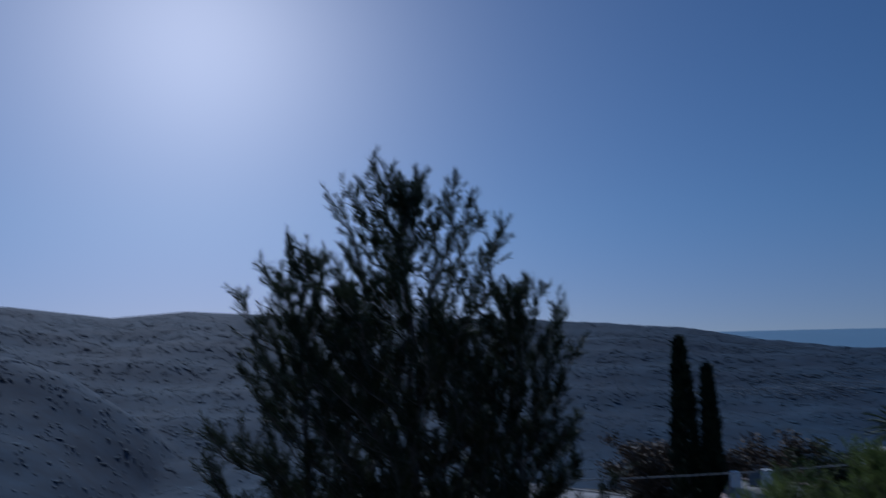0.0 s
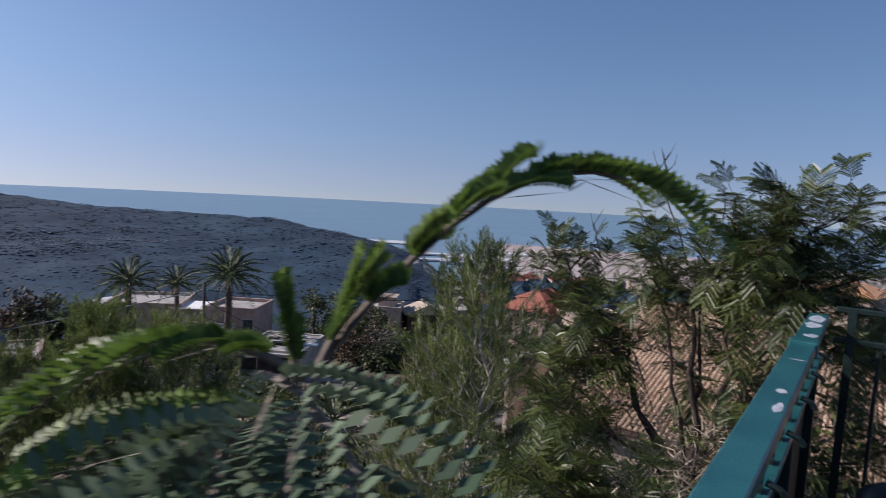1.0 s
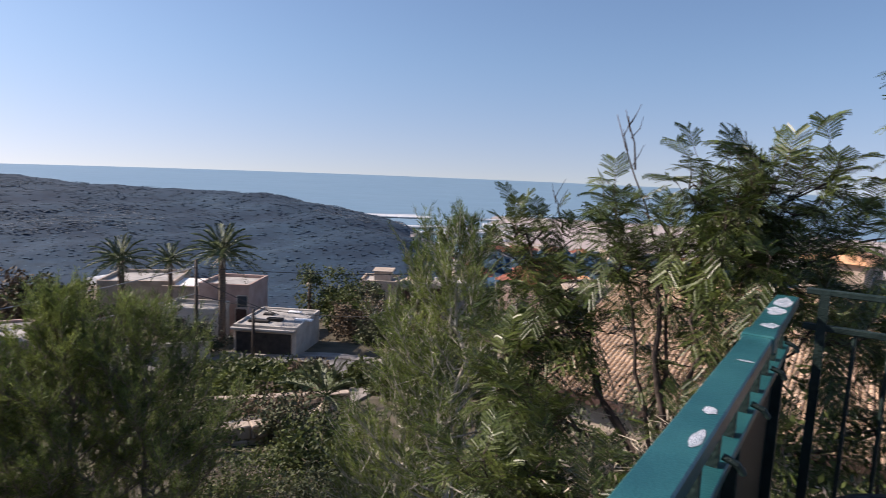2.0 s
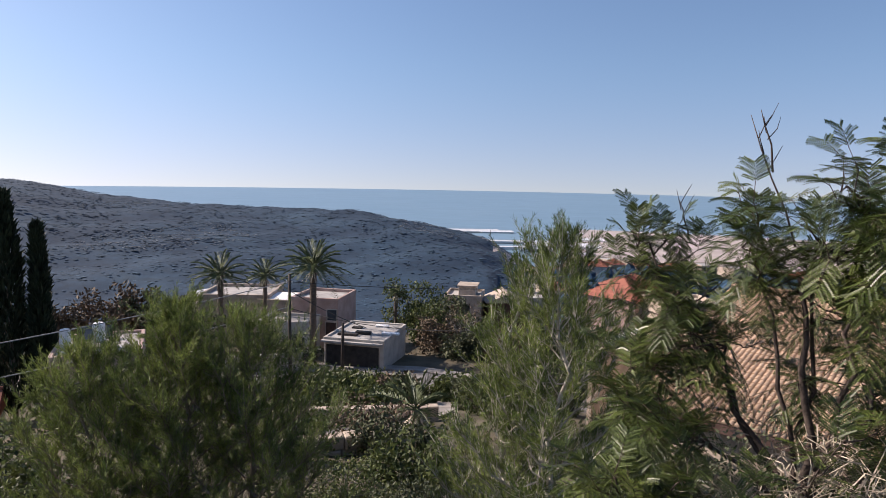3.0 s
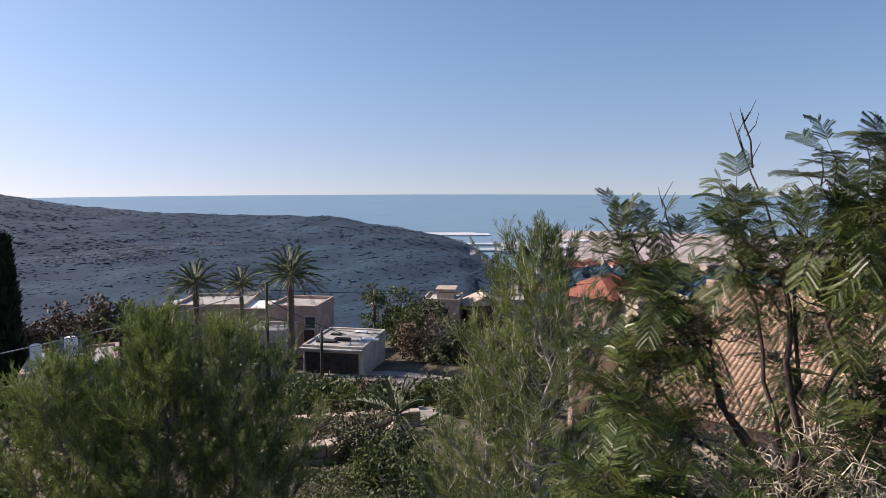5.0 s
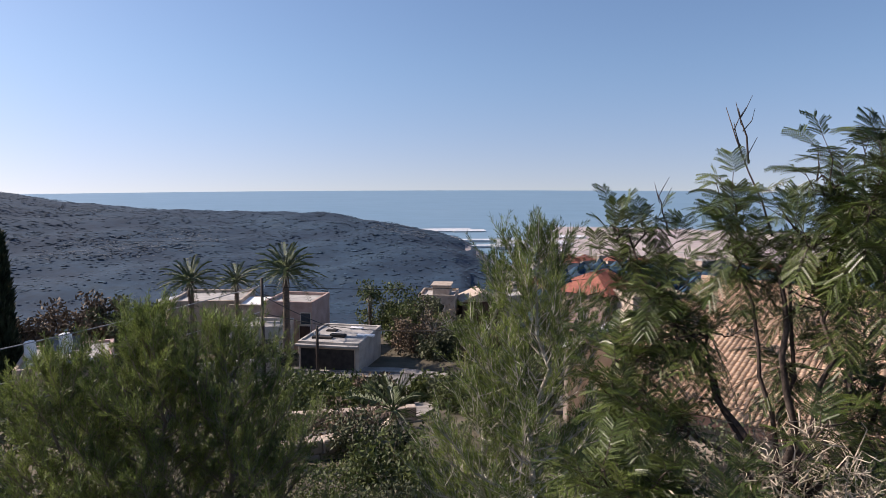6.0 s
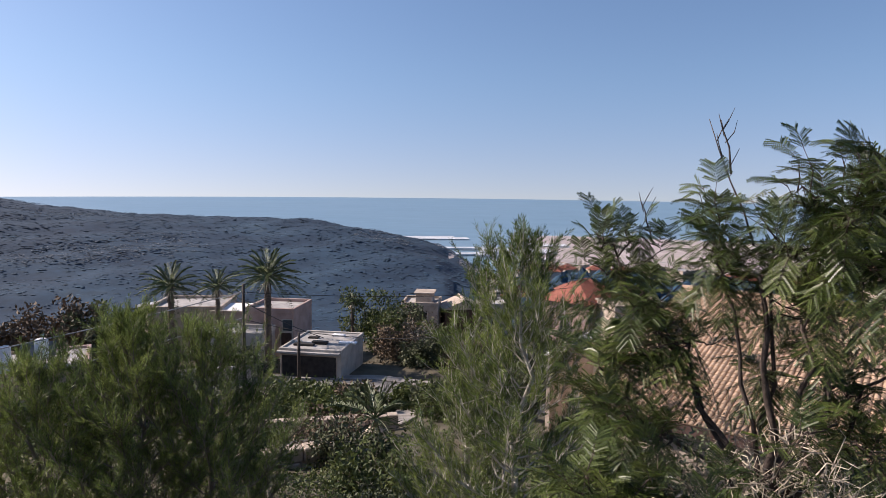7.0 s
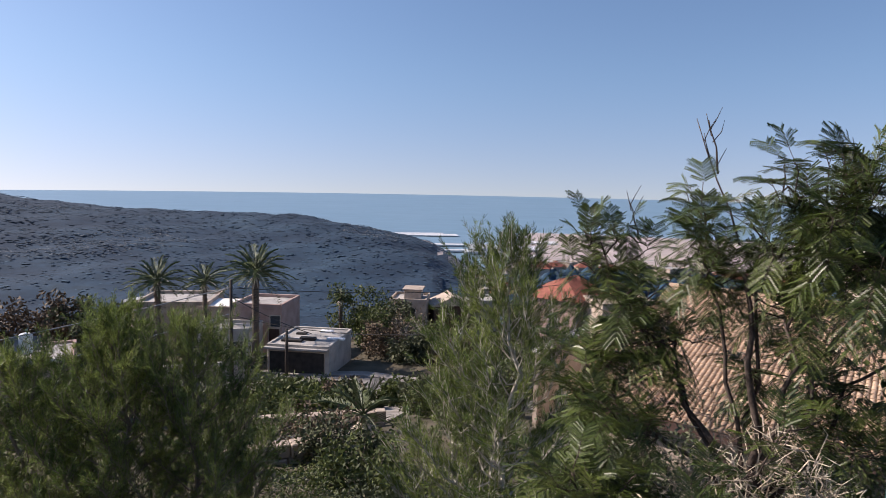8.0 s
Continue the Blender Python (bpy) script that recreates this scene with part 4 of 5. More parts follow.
feather_tree((1.62, 4.35, -3.6), [((1.50, 4.20, 1.15), 0.026), ((1.02, 4.66, 0.95), 0.020), ((1.75, 4.0, 1.3), 0.020), ((0.80, 4.6, 0.55), 0.015), ((1.33, 4.36, 1.25), 0.016), ((2.05, 4.05, 1.15), 0.020), ((0.95, 4.95, 1.15), 0.016), ((2.3, 4.0, 0.9), 0.016), ((1.62, 4.3, 1.3), 0.016)],
             [((0.83, 5.05, 1.37), (0.14, 0.15, 0.12), 4, 5), ((1.12, 4.98, 1.42), (0.12, 0.15, 0.13), 3, 5), ((0.95, 5.0, 1.15), (0.28, 0.2, 0.12), 7, 5),
              ((1.35, 4.38, 1.48), (0.14, 0.15, 0.14), 5, 5), ((1.36, 4.34, 1.22), (0.3, 0.2, 0.14), 9, 5), ((1.60, 4.02, 1.70), (0.12, 0.15, 0.14), 5, 5), ((1.62, 4.05, 1.40), (0.28, 0.2, 0.18), 11, 5),
              ((1.76, 3.72, 1.68), (0.16, 0.15, 0.22), 9, 5), ((1.85, 3.75, 1.35), (0.25, 0.2, 0.15), 8, 5), ((1.08, 4.68, 0.98), (0.3, 0.2, 0.10), 7, 5), ((0.80, 4.55, 0.70), (0.18, 0.2, 0.12), 6, 5),
              ((1.81, 4.14, 1.08), (0.3, 0.2, 0.12), 9, 5), ((2.1, 4.0, 1.3), (0.3, 0.25, 0.25), 10, 5), ((1.05, 4.4, 0.55), (0.15, 0.15, 0.10), 4, 5), ((1.78, 3.74, 1.80), (0.08, 0.08, 0.08), 3, 5), ((2.02, 3.68, 1.72), (0.16, 0.12, 0.16), 6, 5), ((2.2, 3.6, 1.5), (0.16, 0.12, 0.18), 5, 5),
              ((1.25, 4.45, 0.80), (0.25, 0.2, 0.10), 6, 5), ((1.6, 4.3, 0.72), (0.25, 0.2, 0.10), 5, 5), ((1.9, 4.2, 0.62), (0.2, 0.2, 0.12), 5, 5), ((0.72, 4.4, 0.45), (0.14, 0.15, 0.14), 6, 5), ((1.0, 4.2, 0.35), (0.2, 0.15, 0.10), 6, 5), ((1.0, 4.6, 0.78), (0.2, 0.15, 0.12), 5, 5), ((1.95, 3.9, 0.4), (0.15, 0.15, 0.15), 4, 5), ((2.45, 4.1, 0.95), (0.3, 0.25, 0.3), 12, 5)],
             "feathery green tree with fine twice-divided leaves", fork=(1.60, 4.12, -0.25), extra=[((1.58, 4.45, 1.28), (1.372, 4.65, 2.00)), ((1.47, 4.54, 1.68), (1.43, 4.62, 1.99)), ((1.16, 4.95, 1.25), (1.08, 4.95, 1.52))])
feather_tree((4.0, 5.0, -3.4), [((3.5, 4.5, 1.5), 0.04), ((3.3, 4.35, 1.0), 0.03), ((3.7, 4.7, 2.3), 0.035), ((3.0, 4.4, 0.6), 0.025)],
             [((3.3, 4.5, 1.9), (0.2, 0.25, 0.25), 7, 5), ((3.5, 4.6, 2.4), (0.25, 0.25, 0.25), 8, 5), ((3.3, 4.3, 1.4), (0.3, 0.25, 0.2), 8, 5), ((3.7, 4.6, 1.9), (0.3, 0.25, 0.4), 10, 5), ((3.1, 4.3, 1.0), (0.3, 0.25, 0.2), 7, 5), ((2.9, 4.3, 0.4), (0.35, 0.3, 0.25), 10, 5), ((2.75, 4.4, 0.95), (0.35, 0.3, 0.25), 12, 5), ((2.5, 4.3, 0.2), (0.35, 0.3, 0.3), 10, 5), ((3.4, 4.2, 0.5), (0.35, 0.3, 0.3), 9, 5)],
             "tall feathery tree with some browned leaves beside the fence", extra=[((3.9, 4.6, 2.0), (3.2, 4.45, 2.78)), ((3.9, 4.6, 2.1), (3.45, 4.4, 2.85)), ((3.9, 4.6, 2.2), (3.5, 4.6, 2.62))])
feather_tree((0.9, 3.9, -3.2), [((0.65, 4.0, -0.1), 0.018), ((0.95, 3.95, -0.1), 0.018), ((1.2, 3.85, -0.2), 0.016)],
             [((0.60, 4.05, 0.18), (0.16, 0.15, 0.10), 5, 5), ((0.88, 4.0, 0.14), (0.2, 0.2, 0.12), 7, 5), ((1.15, 3.85, 0.10), (0.2, 0.2, 0.12), 4, 5), ((0.75, 3.9, -0.12), (0.28, 0.2, 0.14), 8, 5), ((0.55, 3.7, -0.25), (0.25, 0.2, 0.12), 6, 5), ((1.2, 3.8, -0.15), (0.25, 0.2, 0.12), 6, 5), ((1.55, 3.75, 0.55), (0.15, 0.12, 0.12), 3, 5)],
             "young feathery shrub growing against the terrace")
dry_fern = thing("dry_leaf_cluster", pose(3.3, 4.35, 1.15), "browned hanging feathery leaves", "foliage")
g, st = Geo(), Geo()
for k in range(9):
    feather_leaf(g, st, rng.normal(size=3) * 0.07, units(np.array([[rng.normal() * 0.6, rng.normal() * 0.6, -0.25]]))[0], 0.2, droop=0.9, leaflets=9)
part("leaves", g, M_BROWNLEAF, dry_fern)
part("ribs", st, M_BARK, dry_fern)

# the shoot that leans over the railing, close by
young = thing("leaning_shoot", pose(-0.169, 0.682, 1.613), "young feathery shoot leaning over the railing", "foliage")
g, g2, st = Geo(), Geo(), Geo()
st.tube([(-0.40, 0.62, -2.2), (-0.24, 0.40, -1.0), (-0.07, 0.10, -0.3), (-0.02, 0.02, -0.1), (-0.005, 0, -0.02), (0, 0, 0)], [0.008, 0.006, 0.004, 0.003, 0.002, 0.0018], 6)
def close_leaf(geo, p, d, length, **kw):
    feather_leaf(geo, st, np.array(p), units(np.array([d], float))[0], length, **kw)


close_leaf(g, (0, 0, 0), (0.125, 0.054, 0.180), 0.226, pairs=7, pinna=0.058, leaflets=13, fold=0.80, droop=0.84, leaflet=0.0105, wide=0.45, grow=True)
close_leaf(g, (-0.005, 0, -0.005), (-0.75, -0.04, 0.50), 0.115, pairs=6, pinna=0.05, leaflets=12, fold=0.6, droop=1.15, leaflet=0.0085, wide=0.45, grow=True)
close_leaf(g, (-0.01, 0.0, -0.02), (-0.75, -0.10, 0.22), 0.09, pairs=6, pinna=0.05, leaflets=12, fold=0.55, droop=0.9, leaflet=0.0085, wide=0.45)
close_leaf(g, (0.0, 0.0, 0.0), (0.35, 0.1, 0.9), 0.035, pairs=3, pinna=0.02, leaflets=9, fold=0.8, droop=0.2, leaflet=0.006, wide=0.5)
close_leaf(g, (-0.01, 0.01, -0.01), (-0.2, 0.1, 0.9), 0.03, pairs=3, pinna=0.018, leaflets=9, fold=0.8, droop=0.2, leaflet=0.006, wide=0.5)
for d in ((0.10, -0.60, 0.28), (0.32, -0.45, 0.15), (-0.30, -0.50, 0.22), (-0.10, -0.55, 0.02), (-0.55, -0.35, 0.05), (0.45, -0.20, -0.05), (-0.4, -0.3, -0.2), (0.15, -0.4, -0.25)):
    close_leaf(g2, (-0.01 + 0.1 * rng.normal() * 0.1, 0.0, -0.03 + 0.012 * rng.normal()), d, 0.115, pairs=5, pinna=0.052, leaflets=11, fold=0.45, droop=0.95, leaflet=0.011, wide=0.5)
part("fresh_leaves", g, M_YOUNG, young, "bright green young leaves")
part("older_leaves", g2, M_SILVER, young, "silvery green older leaves")
part("branchwork", st, M_BARK, young)

# pines
pine((0.75, 8.75, -4.6), 5.4, 2.15, 92, 13, "young pine with pale bark and soft green needles", M_PINE, bark=M_PALEBARK, shape=lambda u: (1 - u) ** 0.6 * (0.75 + 0.5 * u), lean=(0.02, -0.08), seeds=9)
pine((-0.15, 9.2, -4.7), 5.15, 1.35, 60, 12, "slim young pine beside a taller one", M_PINE, bark=M_PALEBARK, lean=(0.45, -0.2), seeds=8)
pine((-4.3, 9.4, -4.7), 4.3, 1.9, 84, 14, "bushy round-headed young pine", M_PINE, shape=lambda u: (1 - u * u) ** 0.6, seeds=10, lean=(-0.1, -0.3))
pine((-5.6, 8.9, -4.6), 3.6, 1.8, 60, 13, "bushy round-headed young pine", M_PINE, shape=lambda u: (1 - u * u) ** 0.6, seeds=10)
pine((-3.5, 9.4, -4.8), 4.2, 1.75, 66, 13, "bushy round-headed young pine", M_PINE, shape=lambda u: (1 - u * u) ** 0.6, seeds=9)
pine((2.05, 10.0, -5.0), 3.1, 1.15, 40, 12, "small bushy pine beside the tiled house", M_PINE, shape=lambda u: (1 - u * u) ** 0.6, seeds=9)
def dome(u):
    return max(0.0, 1 - u ** 3.5) ** 0.6


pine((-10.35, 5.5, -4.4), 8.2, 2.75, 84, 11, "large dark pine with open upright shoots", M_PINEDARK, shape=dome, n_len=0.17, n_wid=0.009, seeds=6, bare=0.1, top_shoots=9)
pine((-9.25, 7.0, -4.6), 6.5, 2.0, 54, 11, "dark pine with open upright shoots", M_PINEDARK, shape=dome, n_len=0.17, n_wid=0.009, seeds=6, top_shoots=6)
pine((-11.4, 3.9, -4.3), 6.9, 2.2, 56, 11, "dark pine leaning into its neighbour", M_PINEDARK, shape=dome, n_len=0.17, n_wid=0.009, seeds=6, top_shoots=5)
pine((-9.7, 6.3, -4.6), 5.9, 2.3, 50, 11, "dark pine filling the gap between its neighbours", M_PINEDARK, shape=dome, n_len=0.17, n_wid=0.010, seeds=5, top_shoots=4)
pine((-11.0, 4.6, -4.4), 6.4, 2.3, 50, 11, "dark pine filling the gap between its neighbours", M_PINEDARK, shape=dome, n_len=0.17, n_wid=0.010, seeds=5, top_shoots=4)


def cypress(base, height, radius, label):
    ob = thing("cypress", pose(*base), label, "tree", "cypresses")
    part("trunk", Geo().tube([(0, 0, -0.6), (0, 0, height * 0.5), (0, 0, height * 0.95)], [0.16, 0.09, 0.02], 7), M_BARK, ob)
    n = 5200
    u = rng.random(n) ** 0.8
    a = rng.uniform(0, 6.283, n)
    lump = 1 + 0.22 * np.sin(a * 3 + u * 17) + 0.14 * np.sin(a * 5 - u * 31)
    rr = radius * np.minimum(1, (u + 0.02) / 0.12) * (1 - u) ** 0.62 * lump * rng.uniform(0.7, 1.05, n)
    c = np.stack([rr * np.cos(a), rr * np.sin(a), 0.2 + u * (height - 0.3)], 1)
    d = units(np.stack([np.cos(a) * 0.45, np.sin(a) * 0.45, np.ones(n)], 1) + rng.normal(size=(n, 3)) * 0.22)
    part("crown", Geo().quads(c, d, side_of(d), rng.uniform(0.35, 0.8, n), 0.14), M_CYP, ob)


cypress((-28.27, 35.03, -13.2), 13.2, 1.05, "tall dark narrow cypress")
cypress((-26.57, 35.36, -13.0), 11.2, 0.6, "slim dark cypress beside a taller one")


def palm(base, height, frond, n, label, trunk_r=0.28, lean=0.0):
    ob = thing("palm_tree", pose(*base), label, "tree", "palms")
    path = wobble((0, 0, -0.4), (lean, 0, height), 10, 0.02)
    g = Geo()
    g.tube(path, [trunk_r * (1.25 if k == 0 else 1.0 - 0.015 * k) for k in range(10)], 10)
    for k in range(int(height / 0.18)):
        z = k * 0.18
        a = k * 2.4
        x0 = np.interp(z, path[:, 2], path[:, 0])
        g.quads([(x0 + trunk_r * 0.9 * math.cos(a + q), trunk_r * 0.9 * math.sin(a + q), z) for q in (0, 2.1, 4.2)], units(np.array([[math.cos(a + q) * 0.5, math.sin(a + q) * 0.5, 0.8] for q in (0, 2.1, 4.2)])), np.array([[-math.sin(a + q), math.cos(a + q), 0] for q in (0, 2.1, 4.2)]), 0.22, 0.2)
    part("trunk", g, M_PALMTRUNK, ob)
    leaves, ribs = Geo(), Geo()
    top = np.array([lean, 0, height])
    for i in range(n):
        a = i * 2.39996
        e = radians(80 - 105 * (i / n))
        d = np.array([math.cos(a) * math.cos(e), math.sin(a) * math.cos(e), math.sin(e)])
        L = frond * rng.uniform(0.85, 1.1)
        t = np.linspace(0, 1, 9)[:, None]
        mid = top + d * L * t + np.array([0, 0, -1.0]) * (0.30 * L * t ** 2.4)
        ribs.tube(mid, [0.035 - 0.0035 * k for k in range(9)], 4)
        side = np.array([-math.sin(a), math.cos(a), 0])
        tt = np.linspace(0.12, 1, 26)
        c = np.stack([np.interp(tt, t[:, 0], mid[:, k]) for k in range(3)], 1)
        ax = units(np.gradient(c, axis=0))
        for sg in (-1, 1):
            dd = units(ax * 0.75 + side * sg * 0.75 + np.array([0, 0, 0.25]) + rng.normal(size=c.shape) * 0.10)
            leaves.quads(c, dd, units(np.cross(dd, side + 0.3)), frond * 0.22 * (1 - 0.55 * tt ** 2), frond * 0.018)
    part("fronds", leaves, M_PALM, ob)
    part("frond_ribs", ribs, M_PALM, ob)
    skirt = Geo()
    for i in range(14):
        a = i * 2.4
        d = units(np.array([[math.cos(a) * 0.75, math.sin(a) * 0.75, -0.8]]))
        skirt.quads([top + (0, 0, -0.1)], d, np.array([[-math.sin(a), math.cos(a), 0]]), frond * 0.5, 0.12)
    part("dead_fronds", skirt, M_STRAW, ob, "dry straw-coloured hanging fronds")


palm((-15.7, 53.4, -14.3), 7.9, 3.3, 40, "tall date palm with a full crown", 0.30, 0.1)
palm((-24.3, 54.4, -14.4), 6.9, 2.9, 34, "date palm behind the houses", 0.28)
palm((-21.4, 57.4, -14.5), 6.5, 2.4, 30, "slender date palm beside the white roof", 0.2)
palm((-11.2, 70.0, -16.6), 5.0, 1.7, 26, "short palm behind the garage", 0.2)
palm((-3.3, 26.6, -8.9), 0.7, 2.3, 16, "young low palm with bare arching fronds", 0.22)

# round-headed trees and shrubs
bush("leafy_tree", (-8.8, 71.5, -17.0), (4.6, 3.0, 6.4), 16, 6000, 0.42, M_BUSH, "dense dark green tree behind the garage", "tree")
bush("leafy_tree", (-5.0, 68.5, -16.4), (3.0, 2.6, 4.8), 12, 3500, 0.40, M_OLIVE, "greyish tree behind the garage", "tree")
bush("bare_tree", (-3.4, 62.0, -15.0), (2.6, 2.2, 4.4), 22, 700, 0.3, M_RUSTLEAF, "thin half-bare tree beside the road", "tree", bark=M_PALEBARK)
for k, (x, y, sx_, h) in enumerate([(-33.5, 52.0, 4.2, 5.6), (-38.5, 51.0, 4.0, 5.0), (-29.0, 53.5, 3.2, 5.0), (-44.0, 49.0, 4.5, 5.2)]):
    bush("rusty_tree", (x, y, lz(x, y)), (sx_, 3.2, h + 0.6), 16, 6500, 0.46, M_RUSTLEAF if k != 2 else M_OLIVE, "reddish brown autumn tree on the valley edge", "tree", group="autumn trees")
bush("yard_tree", (-17.8, 49.9, -14.2), (2.7, 1.5, 3.3), 14, 5200, 0.26, M_CYP, "dark dense tree over the yard wall", "tree")
bush("shrub", (2.55, 3.95, -3.3), (0.85, 0.6, 4.0), 16, 5000, 0.07, M_BUSH, "dark leafy shrub behind the iron fence", group="slope shrubs")
spots = [(2.4, 11.4, 1.3, 3.0, M_BUSH), (3.9, 10.4, 1.3, 3.1, M_OLIVE), (1.1, 10.9, 1.0, 2.5, M_BUSH), (5.4, 9.3, 1.3, 3.1, M_BUSH), (2.0, 9.6, 1.0, 2.6, M_OLIVE), (-2.5, 39, 1.6, 1.8, M_BUSH), (-1.0, 35.5, 1.7, 2.2, M_OLIVE), (1.2, 40, 1.8, 2.6, M_BUSH), (-5.2, 36.5, 1.6, 1.6, M_OLIVE), (3.4, 46.5, 2.0, 3.0, M_BUSH), (-8.6, 45.2, 1.8, 0.9, M_BUSH), (-11.8, 45.4, 1.8, 0.8, M_OLIVE), (-9.6, 5.4, 1.8, 2.6, M_OLIVE), (-8.0, 6.6, 1.5, 2.4, M_BUSH), (-6.2, 33, 1.9, 1.9, M_BUSH), (-8.5, 36, 2.0, 2.0, M_BUSH), (-4.6, 24, 1.3, 1.7, M_RUSTLEAF), (-7.4, 26, 1.8, 2.0, M_BUSH), (-3.2, 20.0, 1.3, 2.0, M_OLIVE), (-6.6, 18, 1.6, 1.8, M_BUSH), (-2.1, 17.2, 1.4, 1.6, M_BUSH),
         (-1.4, 13.2, 1.2, 1.5, M_OLIVE), (-3.6, 14.2, 1.5, 1.5, M_BUSH), (0.4, 12.5, 1.1, 1.6, M_BUSH), (-2.4, 8.4, 1.0, 1.5, M_OLIVE), (-1.2, 7.2, 1.0, 1.3, M_BUSH), (0.1, 6.3, 0.9, 1.3, M_BUSH), (1.3, 6.8, 0.9, 1.9, M_BUSH), (-4.0, 6.6, 1.2, 1.2, M_OLIVE), (2.2, 8.0, 1.3, 2.2, M_BUSH),
         (1.4, 25.5, 1.6, 2.6, M_OLIVE), (-0.2, 31, 1.6, 2.4, M_BUSH), (3.2, 34, 2.0, 3.2, M_OLIVE), (6.5, 42, 2.4, 4.6, M_OLIVE), (5.0, 50, 2.6, 4.4, M_BUSH), (8.5, 52, 2.4, 3.6, M_OLIVE), (-12.5, 42.6, 2.4, 1.7, M_BUSH), (-9.5, 41.5, 2.2, 1.5, M_BUSH), (-6.4, 40.5, 1.8, 1.6, M_RUSTLEAF), (-14.5, 37, 2.6, 3.4, M_OLIVE), (-18, 33, 2.6, 3.6, M_BUSH), (-21, 30, 2.4, 3.0, M_OLIVE), (-16, 26, 2.4, 3.0, M_BUSH),
         (-26, 27, 2.6, 3.4, M_BUSH), (-30, 24, 2.6, 3.2, M_OLIVE), (-20, 20, 2.4, 3.0, M_BUSH), (-14, 16, 2.0, 2.6, M_OLIVE), (-10, 14, 1.7, 2.2, M_BUSH), (-17, 11, 2.2, 2.6, M_BUSH), (-35, 28, 3.0, 3.6, M_BUSH), (-36, 16, 3.0, 3.6, M_OLIVE), (-26, 10, 3.0, 3.6, M_BUSH), (-7.2, 9.8, 1.2, 1.9, M_OLIVE),
         (15, 45, 2.6, 4.4, M_OLIVE), (20, 52, 2.8, 4.6, M_BUSH), (12, 38, 2.2, 3.6, M_BUSH), (23, 66, 3, 5, M_OLIVE), (30, 62, 3, 5, M_BUSH), (28, 46, 3, 5, M_OLIVE), (9.5, 76, 2.6, 4.6, M_BUSH), (15, 74, 2.6, 4.6, M_OLIVE),
         (3.4, 18.2, 1.5, 2.0, M_BUSH), (5.8, 16.4, 1.5, 2.1, M_OLIVE), (8.3, 14.7, 1.5, 2.1, M_BUSH), (10.7, 12.9, 1.6, 2.0, M_BUSH), (13.1, 11.2, 1.6, 2.0, M_OLIVE), (-5.5, 58, 2.2, 3.5, M_RUSTLEAF), (-3.0, 56, 2.0, 3.0, M_OLIVE), (-6.8, 61.5, 2.0, 4.0, M_BUSH), (-0.8, 58, 2.2, 3.4, M_BUSH), (1.6, 55, 2.0, 3.0, M_RUSTLEAF)]
for x, y, s, h, mm in spots:
    near = math.hypot(x, y) < 16
    nl = 6000 if near else 2600
    lf = 0.095 if near else (0.19 if math.hypot(x, y) < 32 else 0.34)
    bush("shrub", (x, y, lz(x, y) - 0.1), (s, s * 0.85, h), 12, nl, lf, mm, {M_BUSH.name: "green leafy shrub on the slope", M_OLIVE.name: "grey-green shrub on the slope", M_RUSTLEAF.name: "reddish shrub with sparse dark leaves"}[mm.name], group="slope shrubs")

for x, y, s, h in ((-10.6, 35.4, 1.3, 1.5), (-8.9, 36.0, 1.2, 1.4), (-7.3, 36.6, 1.2, 1.5)):
    bush("hedge", (x, y, lz(x, y) - 0.1), (s, s * 0.8, h), 12, 3000, 0.2, M_HEDGELIT, "hedge below the road, coloured a sunlit yellow-green", "hedge", group="hedge plants")

# dry pale brush below the feathery trees
BX, BY = 1.50, 4.0
brush = thing("dry_brush", pose(BX, BY, -1.15), "tangle of pale dry twigs and dead climbers", "brush")
g = Geo()
while g.n < 34000:
    p = np.array([rng.uniform(-0.55, 0.9), rng.uniform(-0.4, 0.5), rng.uniform(-0.2, 1.6)])
    if not outside((p[0] + BX, p[1] + BY)) or p[2] > 1.6 - 1.0 * abs(p[0] - 0.1):
        continue
    d = rand_dirs(1, 0.3)[0] * rng.uniform(0.08, 0.24)
    g.tube(wobble(p, p + d, 4, 0.03), [0.0038, 0.003, 0.0024, 0.0014], 3)
tagged(part("twig_mass", g, M_STRAW, brush), kind="stuff")
g = Geo()
c = np.stack([rng.uniform(-0.6, 0.9, 2600), rng.uniform(-0.4, 0.5, 2600), rng.uniform(-0.4, 1.3, 2600)], 1)
c = c[[outside((p[0] + BX, p[1] + BY)) for p in c]]
d = rand_dirs(len(c), 0.2)
g.quads(c, d, side_of(d), 0.055, 0.014)
part("dead_leaf_mass", g, M_STRAW, brush)
# dry grass on the slope
g = Geo()
n = 9000
gxx, gyy = rng.uniform(-9, 4, n), rng.uniform(5.5, 17, n)
c = np.stack([gxx, gyy, land(gxx, gyy) - 0.02], 1)
d = rand_dirs(n, 2.2)
g.quads(c, d, side_of(d), rng.uniform(0.15, 0.45, n), 0.014)
tagged(part("dry_grass", g, M_STRAW), "dry straw-coloured grass on the slope", "grass", kind="stuff")

# ---- poles and wires ----
def pole(x, y, z, h, label):
    ob = thing("utility_pole", pose(x, y, z), label, "pole", "utility poles")
    part("mast", Geo().tube([(0, 0, -0.6), (0, 0, h * 0.5), (0.03, 0, h)], [0.15, 0.125, 0.10], 10), M_WOODPOLE, ob, smooth=True)
    part("bracket", Geo().box(-0.25, -0.04, h - 0.75, 0.25, 0.04, h - 0.67), M_STEEL, ob)
    for sx_ in (-0.2, 0.2):
        part("insulator", Geo().tube([(sx_, 0, h - 0.67), (sx_, 0, h - 0.6), (sx_, 0, h - 0.52)], [0.03, 0.05, 0.03], 8), M_WHITE, ob)
    return ob


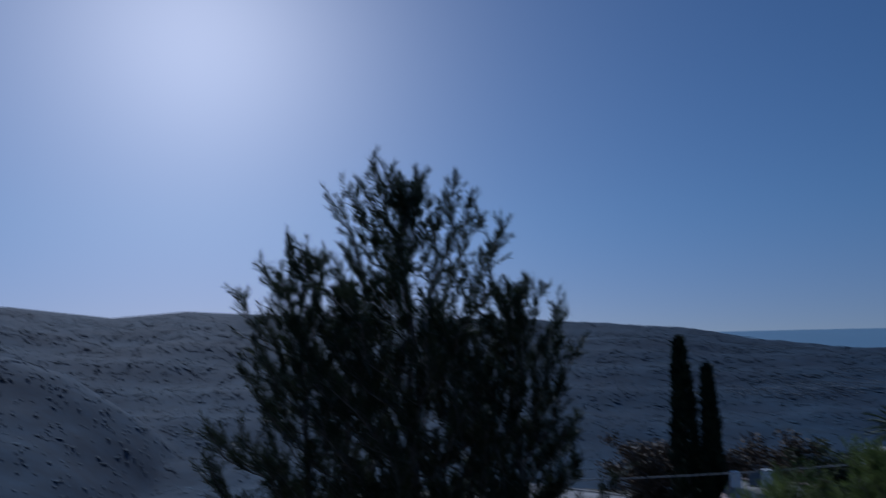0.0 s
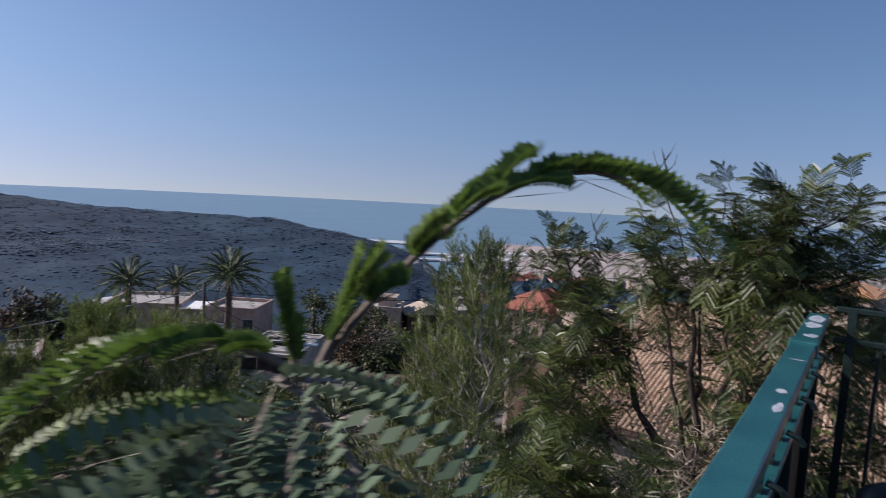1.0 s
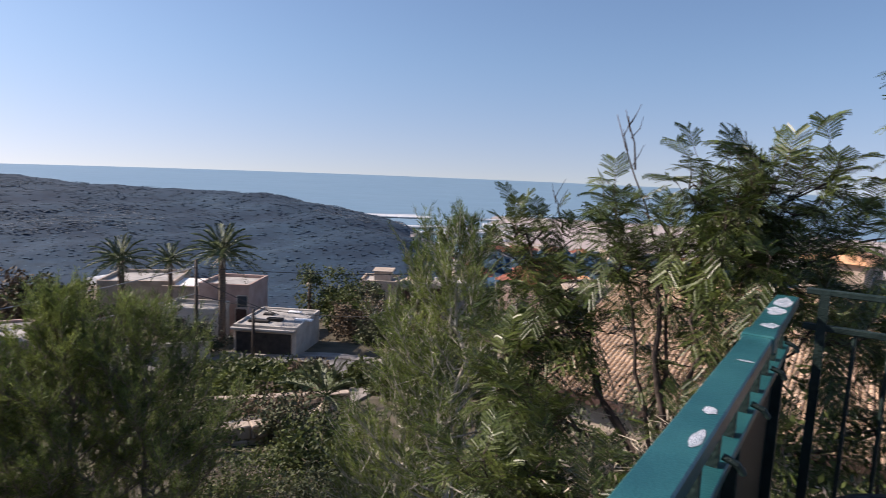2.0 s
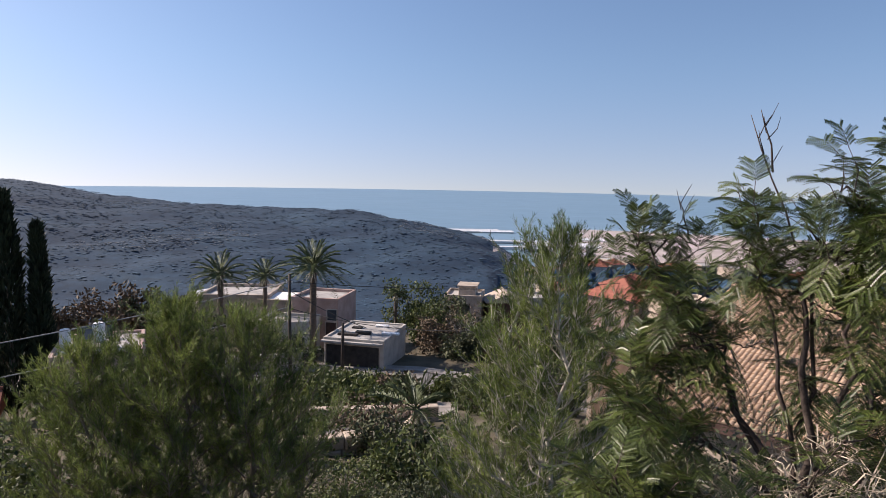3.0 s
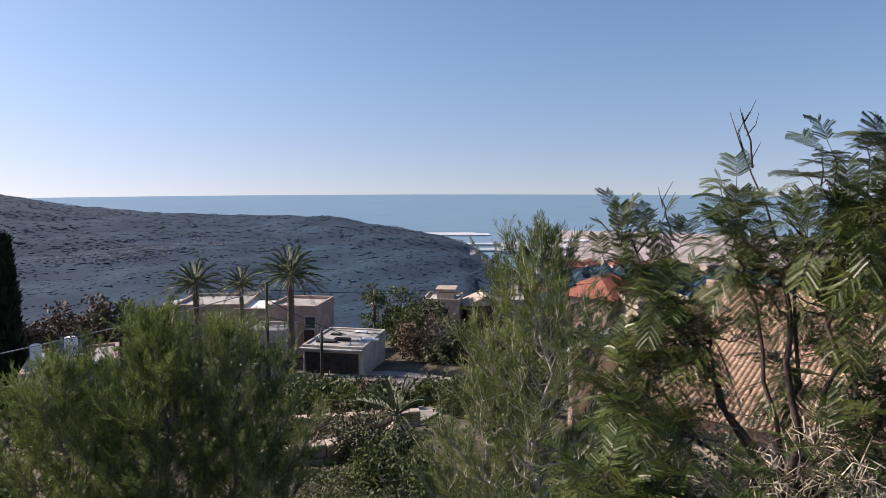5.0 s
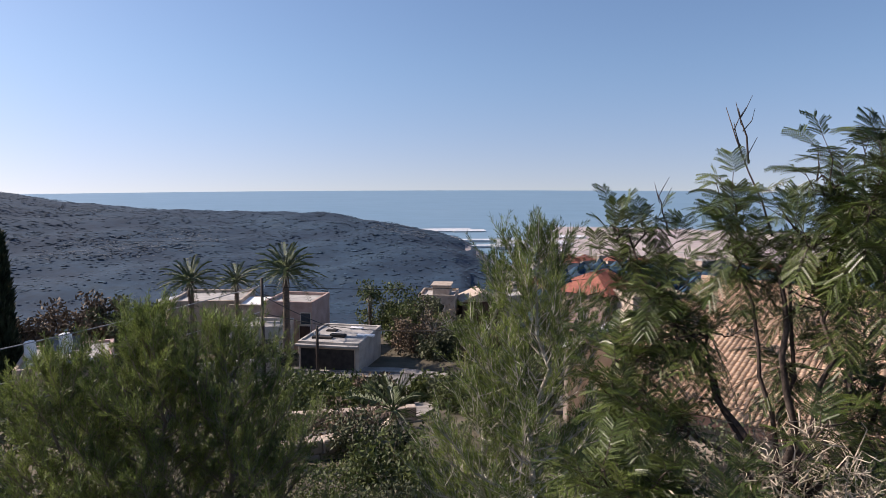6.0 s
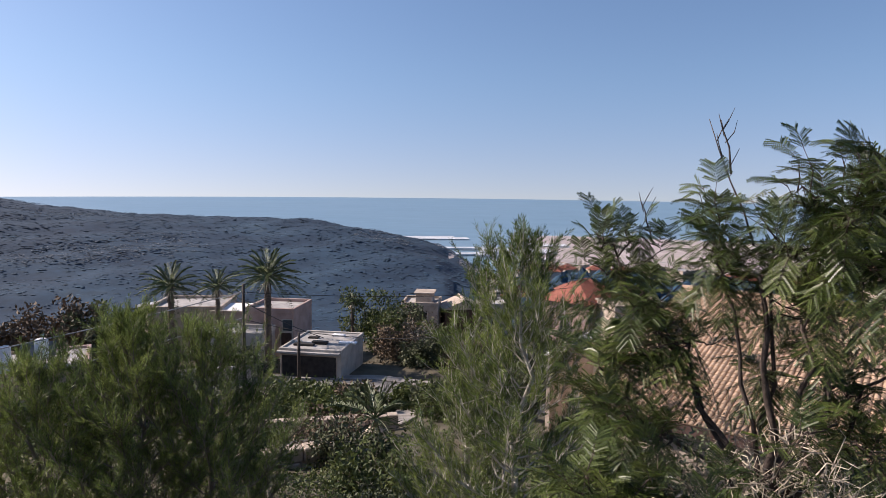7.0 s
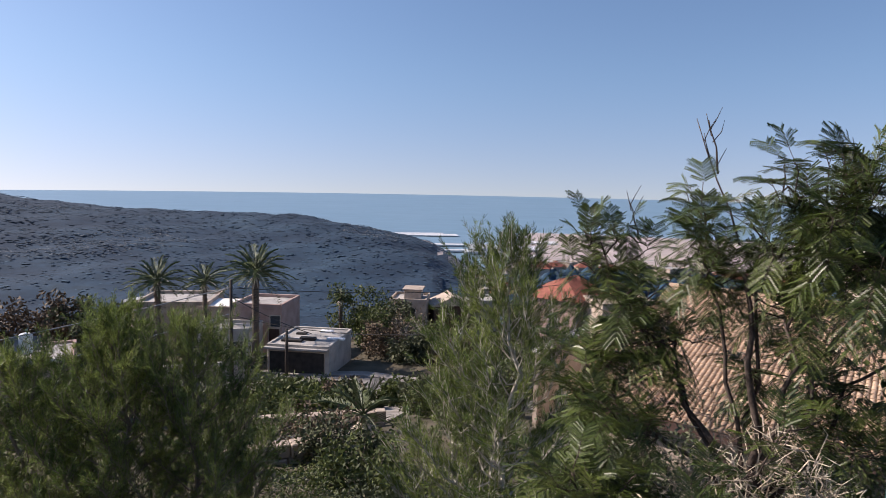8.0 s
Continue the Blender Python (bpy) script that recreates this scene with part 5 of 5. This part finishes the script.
pole(-15.1, 45.6, lz(-15.1, 45.6), -5.75 - lz(-15.1, 45.6), "dark wooden utility pole beside the road")
pole(-12.2, 49.8, lz(-12.2, 49.8), 3.9, "short dark pole in front of the garage")


def wire(p0, p1, sag, r, material, label):
    p0, p1 = Vector(p0), Vector(p1)
    pts = [p0.lerp(p1, k / 16) - Vector((0, 0, sag * 4 * (k / 16) * (1 - k / 16))) for k in range(17)]
    tagged(part("cable", Geo().tube(pts, [r] * 17, 5), material), label, "cable", "overhead cables")


wire((-15.1, 45.6, -6.3), (-32.8, 15.2, -6.8), 0.5, 0.035, M_CABLE, "pale overhead cable sagging from the pole")
wire((-15.1, 45.6, -8.2), (-32.9, 15.0, -8.2), 0.6, 0.035, M_CABLE, "pale overhead cable sagging from the pole")
wire((-15.1, 45.6, -6.3), (-24.5, 61.5, -9.9), 0.2, 0.03, M_CABLE, "pale overhead cable sagging from the pole")
wire((-15.1, 45.6, -6.35), (12.5, 62, -8.2), 0.6, 0.025, M_DARKCABLE, "thin black overhead cable along the road")
wire((-15.1, 45.6, -8.3), (8.0, 40.5, -6.5), 1.5, 0.025, M_DARKCABLE, "thin black overhead cable along the road")
wire((-15.1, 45.6, -7.0), (-11.0, 53.4, -11.5), 0.2, 0.03, M_DARKCABLE, "thin black overhead cable along the road")

# ---- neighbour's tiled roof, last ----
ROOF = Vector((3.5, 19.97, -4.93))
R_LEN, R_DEP, R_RISE = 20.2, 11.2, 2.02
RT = math.degrees(math.atan2(E2.y, E2.x))
tiled = thing("tiled_house", pose(ROOF.x, ROOF.y, ROOF.z, 0, 0, RT), "neighbouring house with a weathered clay tile roof", "house")
part("wall", Geo().box(0.4, 0.4, -4.5, R_LEN - 0.4, 2 * R_DEP - 0.4, -0.05), M_STONEWALL, tiled)
roof = part("roof", Geo().add([(0, 0, -0.06), (R_LEN, 0, -0.06), (R_LEN, R_DEP, R_RISE - 0.06), (0, R_DEP, R_RISE - 0.06), (0, 2 * R_DEP, -0.06), (R_LEN, 2 * R_DEP, -0.06), (0, 0, -0.2), (R_LEN, 0, -0.2), (0, 2 * R_DEP, -0.2), (R_LEN, 2 * R_DEP, -0.2)],
                              [(0, 1, 2, 3), (3, 2, 5, 4), (0, 6, 7, 1), (0, 3, 4, 8, 6), (1, 7, 9, 5, 2), (6, 8, 9, 7)]), M_TILE, tiled)
part("fascia", Geo().box(-0.04, -0.05, -0.26, R_LEN + 0.04, -0.005, -0.02), M_BROWNDOOR, roof)
part("ridge_cap", Geo().tube([(-0.05, R_DEP, R_RISE + 0.02), (R_LEN + 0.05, R_DEP, R_RISE + 0.02)], [0.12, 0.12], 8), M_TILE, roof)
TW, TL = 0.16, 0.30


def tile_geo():
    g = Geo()
    arc = [(TW * 0.47 * math.cos(math.pi * k / 5), 0.055 * math.sin(math.pi * k / 5)) for k in range(6)]
    g.add([(x, -0.01, z + 0.022) for x, z in arc] + [(x * 0.86, TL + 0.03, z * 0.85) for x, z in arc], [(k, k + 6, k + 7, k + 1) for k in range(5)] + [tuple(range(6))[::-1]])
    return g


tile_mesh = tile_geo().mesh("roof_tile", M_TILE)
slope = math.degrees(math.atan2(R_RISE, R_DEP))
rest = Geo()
src = tile_geo()
nx, ny = int(R_LEN / TW), int(math.hypot(R_DEP, R_RISE) / TL)
placed = 0
for j in range(ny):
    for i in range(nx):
        jit = ((i * 37 + j * 91) % 17 - 8) / 8
        m = pose(TW * (i + 0.5) + 0.008 * jit, j * TL * math.cos(radians(slope)), j * TL * math.sin(radians(slope)), slope + 0.8 * jit, 0, 0.9 * jit)
        if j < 6 and 5 <= i < 55:
            t = new("roof_tile", tile_mesh)
            t.parent, t.matrix_basis = roof, m
            placed += 1
        else:
            rest.add([tuple(m @ Vector(p)) for p in src.v], src.f)
tagged(part("far_tiles", rest, M_TILE, roof), kind="stuff")
side_wall = thing("boundary_wall", pose(4.9, 29.5, -7.3, 0, 0, 56), "white-capped boundary wall beside the tiled house", "wall")
part("wall", Geo().box(-1.4, -0.1, -2.5, 3.6, 0.1, 1.35), M_STONEWALL, side_wall)
part("coping", Geo().box(-1.45, -0.2, 1.35, 3.65, 0.2, 1.55), M_WHITE, side_wall, bevel=0.02)
